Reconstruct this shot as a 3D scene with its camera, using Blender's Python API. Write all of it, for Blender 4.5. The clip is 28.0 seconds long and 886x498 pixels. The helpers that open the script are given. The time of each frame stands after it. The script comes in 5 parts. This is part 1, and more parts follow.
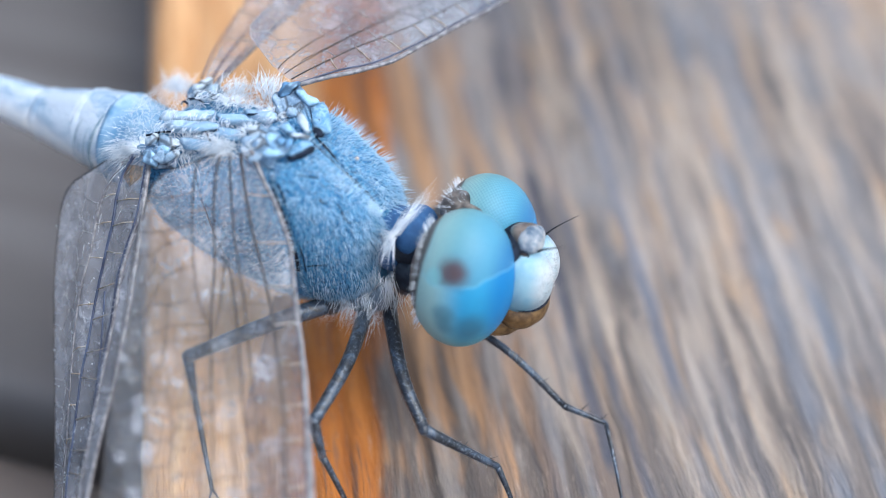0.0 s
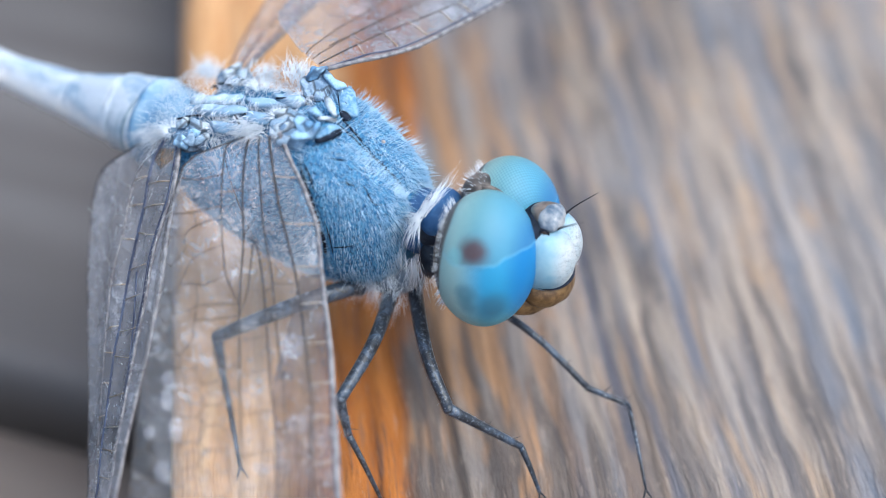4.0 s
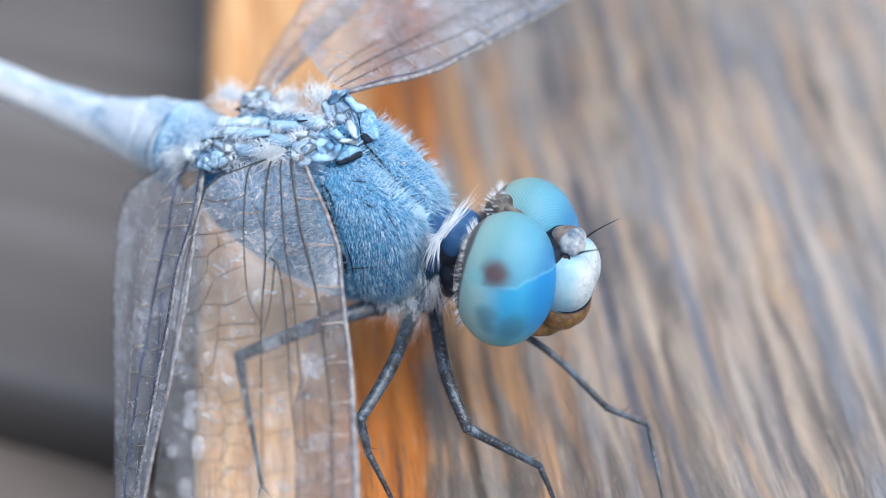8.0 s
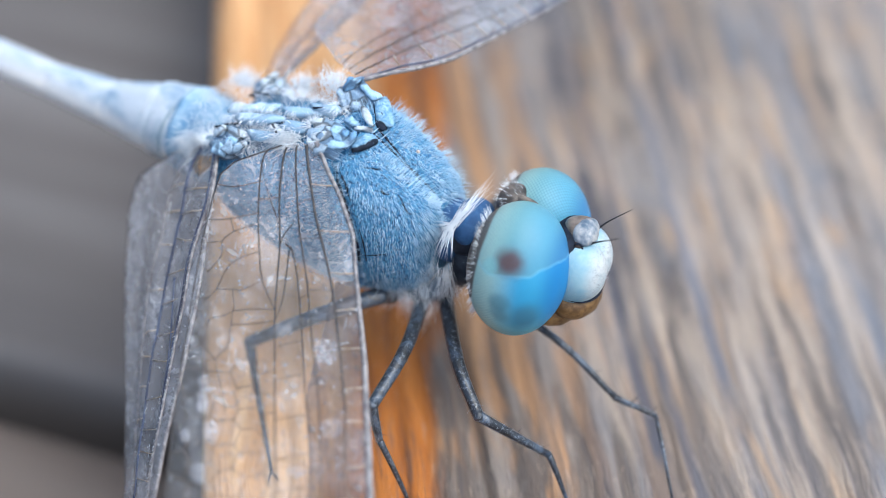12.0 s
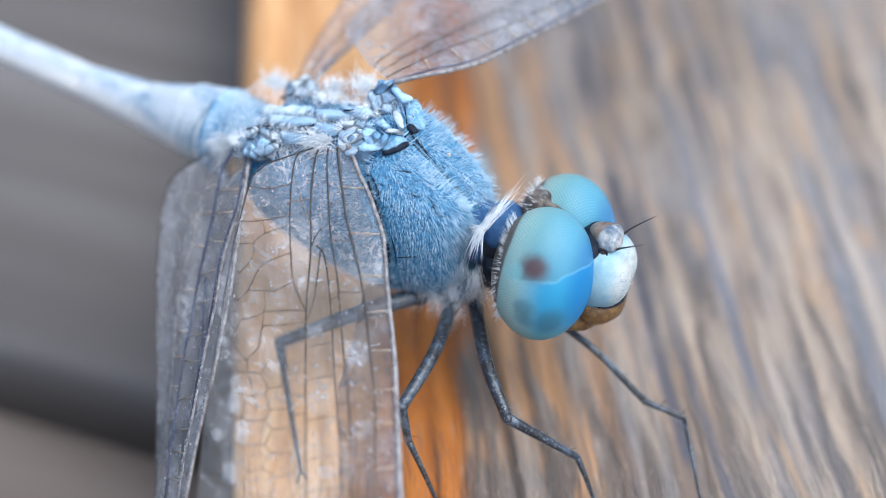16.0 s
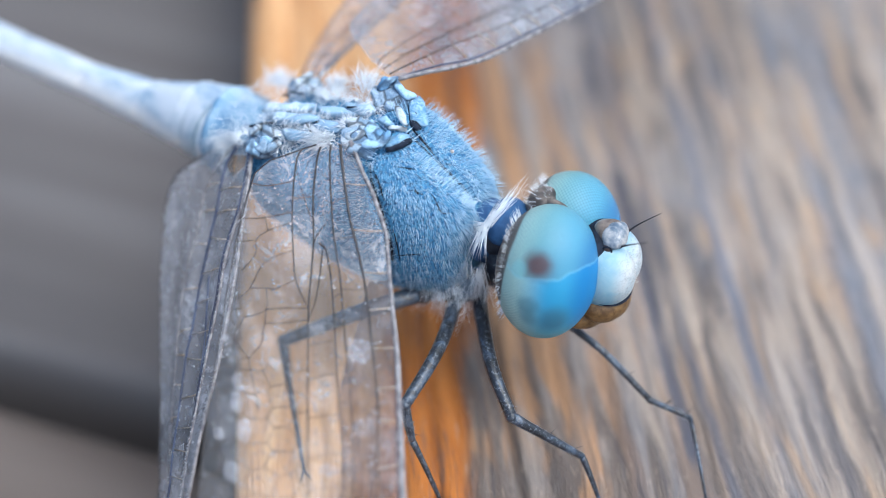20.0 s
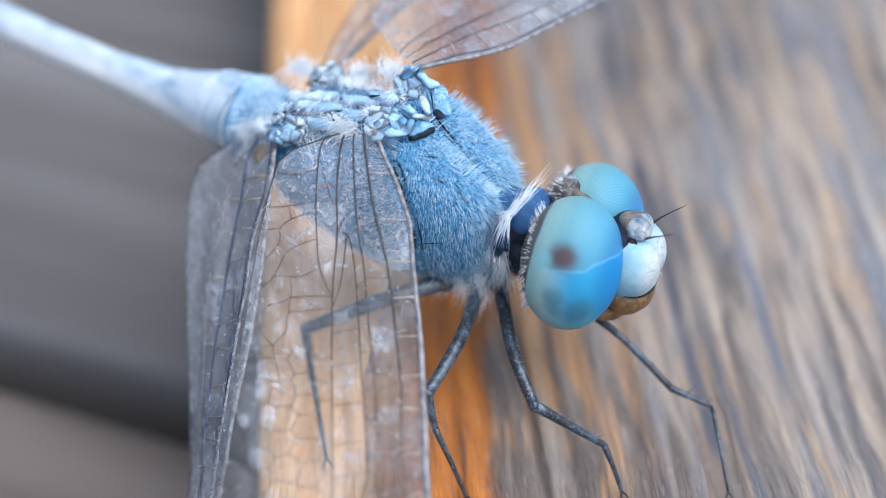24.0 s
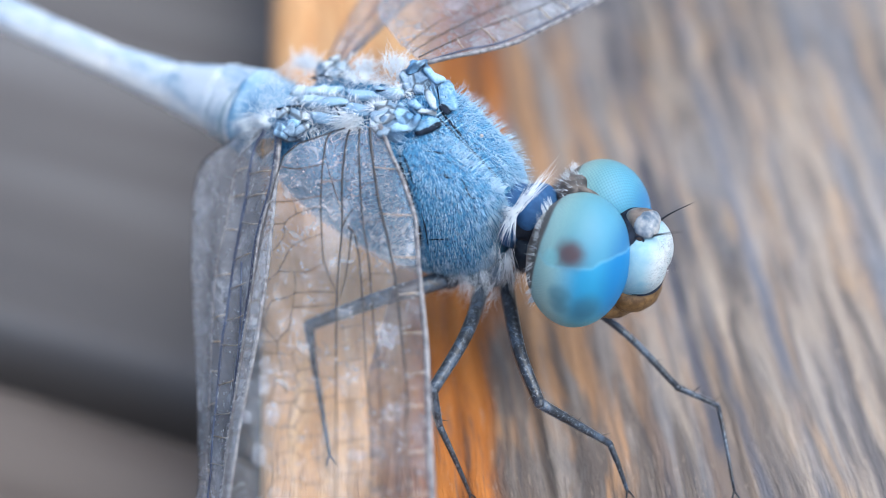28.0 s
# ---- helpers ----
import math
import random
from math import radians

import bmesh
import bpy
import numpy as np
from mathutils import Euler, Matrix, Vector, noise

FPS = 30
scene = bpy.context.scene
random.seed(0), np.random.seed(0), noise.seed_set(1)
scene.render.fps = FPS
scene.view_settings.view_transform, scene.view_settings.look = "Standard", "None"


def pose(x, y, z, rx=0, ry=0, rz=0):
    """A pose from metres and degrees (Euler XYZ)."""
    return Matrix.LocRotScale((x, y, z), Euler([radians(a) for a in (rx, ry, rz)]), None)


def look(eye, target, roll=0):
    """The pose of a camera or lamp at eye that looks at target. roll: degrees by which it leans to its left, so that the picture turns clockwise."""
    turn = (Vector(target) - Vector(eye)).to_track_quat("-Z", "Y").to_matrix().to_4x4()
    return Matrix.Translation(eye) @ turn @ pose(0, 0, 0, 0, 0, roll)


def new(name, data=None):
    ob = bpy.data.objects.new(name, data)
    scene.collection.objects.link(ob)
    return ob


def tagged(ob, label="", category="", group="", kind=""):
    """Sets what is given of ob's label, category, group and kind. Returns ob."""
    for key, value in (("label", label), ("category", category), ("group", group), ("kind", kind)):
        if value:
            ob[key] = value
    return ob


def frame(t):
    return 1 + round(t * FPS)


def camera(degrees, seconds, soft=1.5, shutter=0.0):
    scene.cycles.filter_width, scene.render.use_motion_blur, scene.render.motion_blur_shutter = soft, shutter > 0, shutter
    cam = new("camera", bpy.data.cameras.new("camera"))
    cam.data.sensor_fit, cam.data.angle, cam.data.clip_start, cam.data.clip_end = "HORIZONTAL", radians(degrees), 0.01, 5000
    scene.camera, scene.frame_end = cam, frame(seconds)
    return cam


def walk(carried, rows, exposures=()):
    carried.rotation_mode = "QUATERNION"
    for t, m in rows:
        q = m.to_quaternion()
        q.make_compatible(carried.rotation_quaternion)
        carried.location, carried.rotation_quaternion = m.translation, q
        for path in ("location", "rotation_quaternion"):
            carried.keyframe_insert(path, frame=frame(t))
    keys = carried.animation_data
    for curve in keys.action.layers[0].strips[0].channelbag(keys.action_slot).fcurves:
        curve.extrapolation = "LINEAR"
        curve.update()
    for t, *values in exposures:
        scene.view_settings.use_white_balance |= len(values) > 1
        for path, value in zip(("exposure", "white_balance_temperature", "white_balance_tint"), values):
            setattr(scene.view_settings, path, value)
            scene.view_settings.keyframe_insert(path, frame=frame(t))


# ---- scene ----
MM = 0.001

# ---------------- camera ----------------
PATH = [
    (0.0, pose(0.003880, -0.017350, 0.023679, 43.629, -1.684, -8.602)),
    (0.5, pose(0.003887, -0.017241, 0.023491, 43.669, -1.674, -8.698)),
    (1.0, pose(0.004088, -0.017276, 0.023475, 43.363, -1.247, -8.609)),
    (1.5, pose(0.004298, -0.017153, 0.023351, 43.726, -0.891, -8.766)),
    (2.0, pose(0.004198, -0.017402, 0.023581, 43.691, -1.206, -8.398)),
    (2.5, pose(0.004300, -0.017533, 0.023528, 43.621, -0.688, -8.159)),
    (3.0, pose(0.004234, -0.017675, 0.023529, 43.477, -0.511, -8.178)),
    (3.5, pose(0.003947, -0.017830, 0.023630, 43.407, -0.645, -7.849)),
    (5.5, pose(0.003905, -0.017848, 0.023865, 43.492, -0.941, -6.930)),
    (6.0, pose(0.003842, -0.018053, 0.023829, 43.689, -0.684, -6.696)),
    (6.5, pose(0.003974, -0.018229, 0.024179, 43.644, -0.504, -6.441)),
    (7.0, pose(0.004053, -0.018056, 0.024039, 44.046, -0.106, -6.674)),
    (7.5, pose(0.004032, -0.017878, 0.024061, 43.980, -0.108, -6.740)),
    (8.0, pose(0.003993, -0.018024, 0.023957, 44.342, -0.015, -6.686)),
    (8.5, pose(0.003976, -0.018040, 0.024068, 44.083, 0.019, -6.662)),
    (9.0, pose(0.003924, -0.018107, 0.023981, 44.252, -0.119, -6.606)),
    (9.5, pose(0.003826, -0.018003, 0.023937, 44.211, -0.153, -6.687)),
    (10.0, pose(0.003875, -0.017979, 0.023893, 44.214, -0.270, -6.888)),
    (10.5, pose(0.003869, -0.017897, 0.023875, 44.146, -0.394, -6.885)),
    (11.0, pose(0.003602, -0.017942, 0.023840, 44.180, -0.774, -7.003)),
    (11.5, pose(0.003482, -0.017918, 0.023909, 43.986, -1.028, -6.777)),
    (12.0, pose(0.003444, -0.018075, 0.023966, 43.946, -0.943, -6.486)),
    (12.5, pose(0.003377, -0.018091, 0.023883, 44.108, -0.854, -6.373)),
    (14.5, pose(0.003302, -0.018206, 0.024054, 44.232, -0.799, -5.889)),
    (15.0, pose(0.003257, -0.018351, 0.024192, 44.261, -0.605, -5.743)),
    (15.5, pose(0.003225, -0.018327, 0.024148, 44.322, -0.611, -5.563)),
    (16.0, pose(0.003279, -0.018093, 0.024094, 43.911, -0.378, -5.534)),
    (16.5, pose(0.003586, -0.018018, 0.023715, 44.342, 0.219, -5.529)),
    (17.0, pose(0.003607, -0.018160, 0.023878, 44.074, 0.209, -5.656)),
    (17.5, pose(0.003691, -0.018189, 0.023868, 44.125, 0.289, -5.572)),
    (18.0, pose(0.003488, -0.018232, 0.023927, 43.987, 0.028, -5.608)),
    (18.5, pose(0.003384, -0.018331, 0.023973, 44.072, -0.141, -5.572)),
    (19.0, pose(0.003491, -0.018072, 0.023861, 44.142, -0.047, -5.396)),
    (19.5, pose(0.003422, -0.018126, 0.023678, 44.519, 0.070, -5.523)),
    (20.0, pose(0.003436, -0.018091, 0.023868, 44.101, 0.002, -5.216)),
    (20.5, pose(0.003374, -0.018226, 0.023891, 44.082, -0.053, -5.243)),
    (21.0, pose(0.003353, -0.018218, 0.023896, 44.061, -0.046, -5.397)),
    (21.5, pose(0.003277, -0.018042, 0.023890, 43.906, -0.369, -5.327)),
    (22.0, pose(0.003175, -0.018106, 0.023732, 44.110, -0.250, -5.331)),
    (22.5, pose(0.003169, -0.018086, 0.023853, 43.525, -0.007, -4.962)),
    (24.5, pose(0.003089, -0.018133, 0.023916, 43.603, 0.237, -4.811)),
    (25.0, pose(0.003047, -0.018164, 0.023925, 43.658, 0.013, -4.784)),
    (25.5, pose(0.003169, -0.018138, 0.023866, 43.712, 0.082, -4.672)),
    (26.0, pose(0.003115, -0.018092, 0.023873, 43.703, 0.046, -4.801)),
    (26.5, pose(0.003011, -0.018098, 0.023836, 43.694, -0.038, -4.762)),
    (27.0, pose(0.002948, -0.018114, 0.023875, 43.535, -0.204, -4.463)),
    (27.5, pose(0.002885, -0.018119, 0.023781, 43.643, -0.123, -4.609)),
    (28.0, pose(0.002992, -0.018012, 0.023692, 43.584, -0.016, -4.649)),
]
cam = camera(40, 28.0, soft=0.8)
cam.data.dof.use_dof = True
cam.data.dof.focus_distance = 0.0268
cam.data.dof.aperture_fstop = 33.0
walk(cam, PATH, exposures=[(0.0, 0.74, 5780, 4), (3.0, 0.74, 5780, 4), (7.0, 0.80, 5990, 4), (12.0, 0.80, 5990, 4), (17.0, 0.78, 5930, 4), (20.0, 0.76, 5830, 4), (25.0, 0.77, 5770, 4), (28.0, 0.78, 5770, 4)])

# ---------------- light ----------------
SUN_ELEVATION, SUN_TURN = radians(66), radians(115)
world = bpy.data.worlds.new("world")
scene.world = world
world.use_nodes = True
wn = world.node_tree
sky = wn.nodes.new("ShaderNodeTexSky")
sky.sky_type = "NISHITA"
sky.sun_disc = False
sky.sun_elevation = SUN_ELEVATION
sky.sun_rotation = SUN_TURN
sky.air_density = 1.0
sky.dust_density = 4.0
sky.ozone_density = 1.0
wn.nodes["Background"].inputs["Strength"].default_value = 0.15
wn.links.new(sky.outputs[0], wn.nodes["Background"].inputs["Color"])
sun = new("sun", bpy.data.lights.new("sun", "SUN"))
sun.data.energy = 1.5
sun.data.angle = radians(70)
sun.data.color = (1.0, 0.97, 0.93)
sun_from = Vector((math.sin(SUN_TURN) * math.cos(SUN_ELEVATION), math.cos(SUN_TURN) * math.cos(SUN_ELEVATION), math.sin(SUN_ELEVATION)))
sun.matrix_world = look(sun_from * 2, (0, 0, 0))


# ---------------- material tools ----------------
class Shader:
    """A node material, written as plain calls."""

    def __init__(self, name, rough=0.6, metal=0.0, spec=0.5):
        self.m = bpy.data.materials.new(name)
        self.m.use_nodes = True
        self.t = self.m.node_tree
        self.b = self.t.nodes["Principled BSDF"]
        self.b.inputs["Roughness"].default_value = rough
        self.b.inputs["Metallic"].default_value = metal
        self.b.inputs["Specular IOR Level"].default_value = spec
        self._mm = None

    def put(self, where, value):
        if isinstance(value, bpy.types.NodeSocket):
            self.t.links.new(value, where)
        elif isinstance(value, (tuple, list)) and len(value) == 3 and where.type == "RGBA":
            where.default_value = (*value, 1)
        else:
            where.default_value = value

    def node(self, kind, **ins):
        n = self.t.nodes.new(kind)
        for k, v in ins.items():
            self.put(n.inputs[k], v)
        return n

    def mm(self):
        """Object coordinates in millimetres."""
        if self._mm is None:
            c = self.t.nodes.new("ShaderNodeTexCoord")
            n = self.t.nodes.new("ShaderNodeVectorMath")
            n.operation = "SCALE"
            self.t.links.new(c.outputs["Object"], n.inputs[0])
            n.inputs["Scale"].default_value = 1000
            self._mm = n.outputs[0]
        return self._mm

    def scaled(self, x, y, z, shift=(0, 0, 0)):
        n = self.t.nodes.new("ShaderNodeMapping")
        self.t.links.new(self.mm(), n.inputs["Vector"])
        n.inputs["Scale"].default_value = (x, y, z)
        n.inputs["Location"].default_value = shift
        return n.outputs[0]

    def noise(self, sx, sy, sz, detail=3.0, rough=0.55, shift=(0, 0, 0), distort=0.0):
        n = self.node("ShaderNodeTexNoise", Vector=self.scaled(sx, sy, sz, shift), Scale=1.0, Detail=detail, Roughness=rough, Distortion=distort)
        return n.outputs["Fac"]

    def math(self, op, a, b=0.0, c=0.0):
        n = self.t.nodes.new("ShaderNodeMath")
        n.operation = op
        self.put(n.inputs[0], a), self.put(n.inputs[1], b), self.put(n.inputs[2], c)
        return n.outputs[0]

    def step(self, v, lo, hi, a=0.0, b=1.0):
        n = self.t.nodes.new("ShaderNodeMapRange")
        n.interpolation_type = "SMOOTHSTEP"
        for k, x in zip(("Value", "From Min", "From Max", "To Min", "To Max"), (v, lo, hi, a, b)):
            self.put(n.inputs[k], x)
        return n.outputs[0]

    def axis(self, i):
        n = self.t.nodes.new("ShaderNodeSeparateXYZ")
        self.t.links.new(self.mm(), n.inputs[0])
        return n.outputs[i]

    def mix(self, f, a, b):
        n = self.t.nodes.new("ShaderNodeMix")
        n.data_type = "RGBA"
        self.put(n.inputs["Factor"], f), self.put(n.inputs[6], a), self.put(n.inputs[7], b)
        return n.outputs[2]

    def ramp(self, f, stops):
        n = self.t.nodes.new("ShaderNodeValToRGB")
        e = n.color_ramp.elements
        while len(e) < len(stops):
            e.new(0.5)
        for s, (p, c) in zip(e, stops):
            s.position, s.color = p, (*c, 1)
        self.put(n.inputs["Fac"], f)
        return n.outputs["Color"]

    def near(self, place):
        """Distance in millimetres to a place in object space."""
        n = self.t.nodes.new("ShaderNodeVectorMath")
        n.operation = "DISTANCE"
        self.t.links.new(self.mm(), n.inputs[0])
        n.inputs[1].default_value = place
        return n.outputs["Value"]

    def colour(self, c):
        self.put(self.b.inputs["Base Color"], c)
        return self

    def rough(self, r):
        self.put(self.b.inputs["Roughness"], r)
        return self

    def bump(self, h, strength=0.4, distance=0.05):
        n = self.node("ShaderNodeBump", Height=h, Strength=strength, Distance=distance * MM)
        self.t.links.new(n.outputs[0], self.b.inputs["Normal"])
        return self


# ---------------- materials ----------------
def wood_top():
    s = Shader("weathered_wood", 0.7, spec=0.35)
    x, y = s.axis(0), s.axis(1)
    drift = s.math("MULTIPLY", s.math("SUBTRACT", s.noise(0.16, 0.16, 0.2, 3, 0.55, (2, 9, 0)), 0.5), 0.8)
    bent = s.t.nodes.new("ShaderNodeCombineXYZ")
    fan = s.math("MULTIPLY", s.math("MULTIPLY", s.math("MAXIMUM", s.math("SUBTRACT", x, 9.0), 0.0), y), -0.0080)
    s.put(bent.inputs[0], s.math("ADD", s.math("ADD", x, fan), drift)), s.put(bent.inputs[1], y), s.put(bent.inputs[2], s.axis(2))

    def grain(sx, sy, detail, rough, shift, distort=0.0):
        mp = s.t.nodes.new("ShaderNodeMapping")
        s.put(mp.inputs["Vector"], bent.outputs[0])
        mp.inputs["Scale"].default_value = (sx, sy, 0.3)
        mp.inputs["Location"].default_value = shift
        return s.node("ShaderNodeTexNoise", Vector=mp.outputs[0], Scale=1.0, Detail=detail, Roughness=rough, Distortion=distort).outputs["Fac"]

    broad = grain(0.30, 0.09, 3, 0.6, (3, 0, 0), 0.5)
    streak = grain(1.6, 0.17, 5, 0.64, (0, 0, 0), 0.6)
    blue = grain(0.75, 0.11, 3, 0.6, (5, 2, 0), 0.4)
    rust = grain(1.1, 0.17, 3, 0.6, (9, 6, 0), 0.5)
    fine = grain(6.0, 0.30, 4, 0.7, (7, 1, 0), 0.2)
    spots = grain(0.8, 0.20, 3, 0.6, (1, 5, 0))
    blot = grain(0.8, 0.26, 4, 0.65, (11, 3, 0), 0.4)
    grey = s.ramp(streak, [(0.35, (0.120, 0.104, 0.098)), (0.43, (0.200, 0.165, 0.141)), (0.52, (0.300, 0.241, 0.194)), (0.62, (0.365, 0.295, 0.234))])
    grey = s.mix(s.step(broad, 0.47, 0.62, 0.0, 0.55), grey, (0.275, 0.252, 0.245))
    grey = s.mix(s.step(rust, 0.50, 0.66, 0.0, 0.62), grey, (0.45, 0.290, 0.165))
    grey = s.mix(s.step(blot, 0.55, 0.70, 0.0, 0.55), grey, (0.14, 0.125, 0.12))
    grey = s.mix(s.step(blue, 0.55, 0.68, 0.0, 0.45), grey, (0.150, 0.175, 0.220))
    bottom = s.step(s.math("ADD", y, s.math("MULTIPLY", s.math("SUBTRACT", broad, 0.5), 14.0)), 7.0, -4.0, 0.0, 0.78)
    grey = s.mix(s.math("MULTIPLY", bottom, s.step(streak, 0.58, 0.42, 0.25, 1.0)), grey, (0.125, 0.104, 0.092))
    # darker brown wood along the near side of the worn strip
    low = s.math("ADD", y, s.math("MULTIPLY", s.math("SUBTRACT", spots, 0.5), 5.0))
    dark_near = s.math("MULTIPLY", s.step(low, 5.0, 0.5, 0.0, 0.75), s.step(x, 11.5, 8.5))
    grey = s.mix(s.math("MULTIPLY", dark_near, s.step(streak, 0.60, 0.42, 0.35, 1.0)), grey, (0.105, 0.078, 0.062))
    near_edge = s.step(x, 7.5, 11.5, 0.85, 0.0)
    grey = s.mix(s.math("MULTIPLY", s.step(rust, 0.44, 0.58), near_edge), grey, (0.40, 0.215, 0.10))
    tan = s.ramp(streak, [(0.30, (0.42, 0.20, 0.075)), (0.48, (0.56, 0.30, 0.125)), (0.66, (0.68, 0.41, 0.20))])
    bare = s.step(s.math("ADD", y, s.math("MULTIPLY", s.math("SUBTRACT", s.noise(0.5, 0.3, 0.3, 2, 0.5, (8, 8, 1)), 0.5), 5.0)), 5.5, 1.0, 0.0, 0.75)
    bare = s.math("MULTIPLY", bare, s.step(x, 3.0, 2.2))
    tan = s.mix(bare, tan, s.ramp(streak, [(0.30, (0.48, 0.265, 0.12)), (0.5, (0.64, 0.39, 0.205)), (0.66, (0.72, 0.49, 0.29))]))
    deep = s.ramp(streak, [(0.33, (0.16, 0.055, 0.013)), (0.44, (0.36, 0.115, 0.018)), (0.62, (0.47, 0.165, 0.030))])
    wob = s.math("ADD", s.math("ADD", x, fan), s.math("MULTIPLY", s.math("SUBTRACT", spots, 0.5), 1.6))
    along = s.math("MAXIMUM", s.math("MINIMUM", y, 16.0), -8.0)
    zone = s.math("SUBTRACT", wob, s.math("MULTIPLY", along, 0.12))
    deep = s.mix(s.step(rust, 0.55, 0.68, 0.0, 0.6), deep, (0.15, 0.06, 0.02))
    deep = s.mix(s.step(fine, 0.54, 0.68, 0.0, 0.5), deep, (0.12, 0.045, 0.015))
    warm = s.mix(s.step(zone, 3.2, 4.1), tan, deep)
    col = s.mix(s.step(zone, 5.5, 6.1), warm, grey)
    # long checks that follow the grain, each broken here and there
    for at, wide, k, lean, tone in ((10.9, 0.36, 0.9, 0.012, (0.060, 0.066, 0.090)), (11.5, 0.22, 0.6, 0.02, (0.085, 0.10, 0.14)), (10.2, 0.18, 0.5, 0.0, (0.085, 0.085, 0.095)), (16.1, 0.50, 0.55, 0.0, (0.135, 0.165, 0.215)), (17.3, 0.36, 0.55, -0.03, (0.13, 0.165, 0.22)),
                                    (8.3, 0.24, 0.6, 0.01, (0.075, 0.070, 0.072)), (9.3, 0.30, 0.65, 0.02, (0.085, 0.082, 0.090)), (12.9, 0.30, 0.55, 0.0, (0.10, 0.120, 0.17)),
                                    (6.6, 0.26, 0.7, 0.015, (0.060, 0.045, 0.036)), (14.3, 0.28, 0.5, 0.0, (0.11, 0.105, 0.115)), (7.4, 0.16, 0.5, 0.0, (0.075, 0.062, 0.054)), (19.6, 0.6, 0.4, 0.0, (0.15, 0.17, 0.20))):
        line = s.math("ABSOLUTE", s.math("SUBTRACT", s.math("ADD", s.math("ADD", s.math("ADD", x, fan), s.math("MULTIPLY", drift, 0.6)), s.math("MULTIPLY", y, lean)), at))
        gap = grain(0.45, 0.20, 2, 0.5, (at * 3.1, at, 0))
        col = s.mix(s.math("MULTIPLY", s.step(line, wide * 0.15, wide, k, 0.0), s.step(gap, 0.38, 0.52, 0.2, 1.0)), col, tone)
    crack = grain(2.6, 0.14, 4, 0.6, (13, 8, 0), 0.3)
    rawness = s.step(zone, 3.6, 4.6, 0.3, 1.0)
    col = s.mix(s.math("MULTIPLY", rawness, s.step(crack, 0.56, 0.66, 0.0, 0.6)), col, (0.085, 0.078, 0.082))
    col = s.mix(s.math("MULTIPLY", rawness, s.step(fine, 0.55, 0.68, 0.0, 0.45)), col, (0.10, 0.086, 0.082))
    fleck = grain(7.5, 1.6, 4, 0.7, (4, 4, 0), 0.4)
    col = s.mix(s.math("MULTIPLY", rawness, s.step(fleck, 0.56, 0.72, 0.0, 0.40)), col, (0.12, 0.10, 0.09))
    col = s.mix(s.step(fleck, 0.42, 0.30, 0.0, 0.35), col, (0.46, 0.36, 0.28))
    s.colour(col)
    s.bump(s.math("ADD", s.math("ADD", streak, s.math("MULTIPLY", fine, 0.5)), s.math("MULTIPLY", fleck, 0.4)), 0.7, 0.3)
    return s.m


def wood_low(name, dark, mid, light):
    s = Shader(name, 0.75, spec=0.3)
    broad = s.noise(0.012, 0.14, 0.2, 3, 0.6)
    streak = s.noise(0.03, 0.6, 0.3, 3, 0.6, (3, 3, 0))
    col = s.ramp(broad, [(0.38, dark), (0.5, mid), (0.60, light)])
    col = s.mix(s.step(streak, 0.5, 0.75, 0.0, 0.5), col, dark)
    s.colour(col)
    s.bump(streak, 0.4, 0.3)
    return s.m


def pruinose(name, base, pale, dark, grain=14.0, amount=0.5, rough=0.75):
    """Waxy bloom on chitin: pale powder over a darker shell."""
    s = Shader(name, rough, spec=0.3)
    a = s.noise(grain, grain, grain, 3, 0.6)
    b = s.noise(1.2, 1.2, 1.2, 3, 0.6, (4, 2, 7))
    col = s.mix(s.step(a, 0.35, 0.7, 0.0, amount), base, pale)
    col = s.mix(s.step(b, 0.55, 0.78, 0.0, 0.6), col, dark)
    s.colour(col)
    s.bump(a, 0.5, 0.02)
    return s


def thorax_skin():
    s = pruinose("blue_bloom", (0.046, 0.175, 0.345), (0.125, 0.335, 0.510), (0.030, 0.105, 0.22), 10, 0.75)
    pits = s.noise(17, 17, 17, 3, 0.6, (5, 1, 2))
    skin = s.b.inputs["Base Color"].links[0].from_socket
    s.colour(s.mix(s.step(pits, 0.50, 0.38, 0.0, 0.9), skin, (0.012, 0.042, 0.10)))
    return s.m


def abdomen_skin():
    s = Shader("pale_blue_bloom", 0.65, spec=0.3)
    a = s.noise(5, 5, 5, 3, 0.6)
    b = s.noise(0.7, 1.3, 1.3, 5, 0.7, (4, 2, 7), 0.7)
    c = s.noise(0.55, 1.1, 1.1, 4, 0.65, (1, 8, 3), 0.5)
    col = s.ramp(b, [(0.36, (0.18, 0.275, 0.39)), (0.45, (0.32, 0.40, 0.485)), (0.53, (0.46, 0.51, 0.57))])
    blotch = s.math("MULTIPLY", s.step(c, 0.54, 0.62, 0.0, 0.65), s.step(s.axis(0), -4.2, -2.6, 1.0, 0.35))
    col = s.mix(blotch, col, (0.15, 0.24, 0.36))
    # cream underside: light bounced up from the wood is put into the colour
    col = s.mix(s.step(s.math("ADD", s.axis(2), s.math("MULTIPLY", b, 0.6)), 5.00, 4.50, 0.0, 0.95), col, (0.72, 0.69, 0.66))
    col = s.mix(s.step(a, 0.45, 0.7, 0.0, 0.30), col, (0.50, 0.56, 0.62))
    s.colour(col)
    s.bump(s.math("ADD", a, s.math("MULTIPLY", b, 1.5)), 0.6, 0.05)
    return s.m


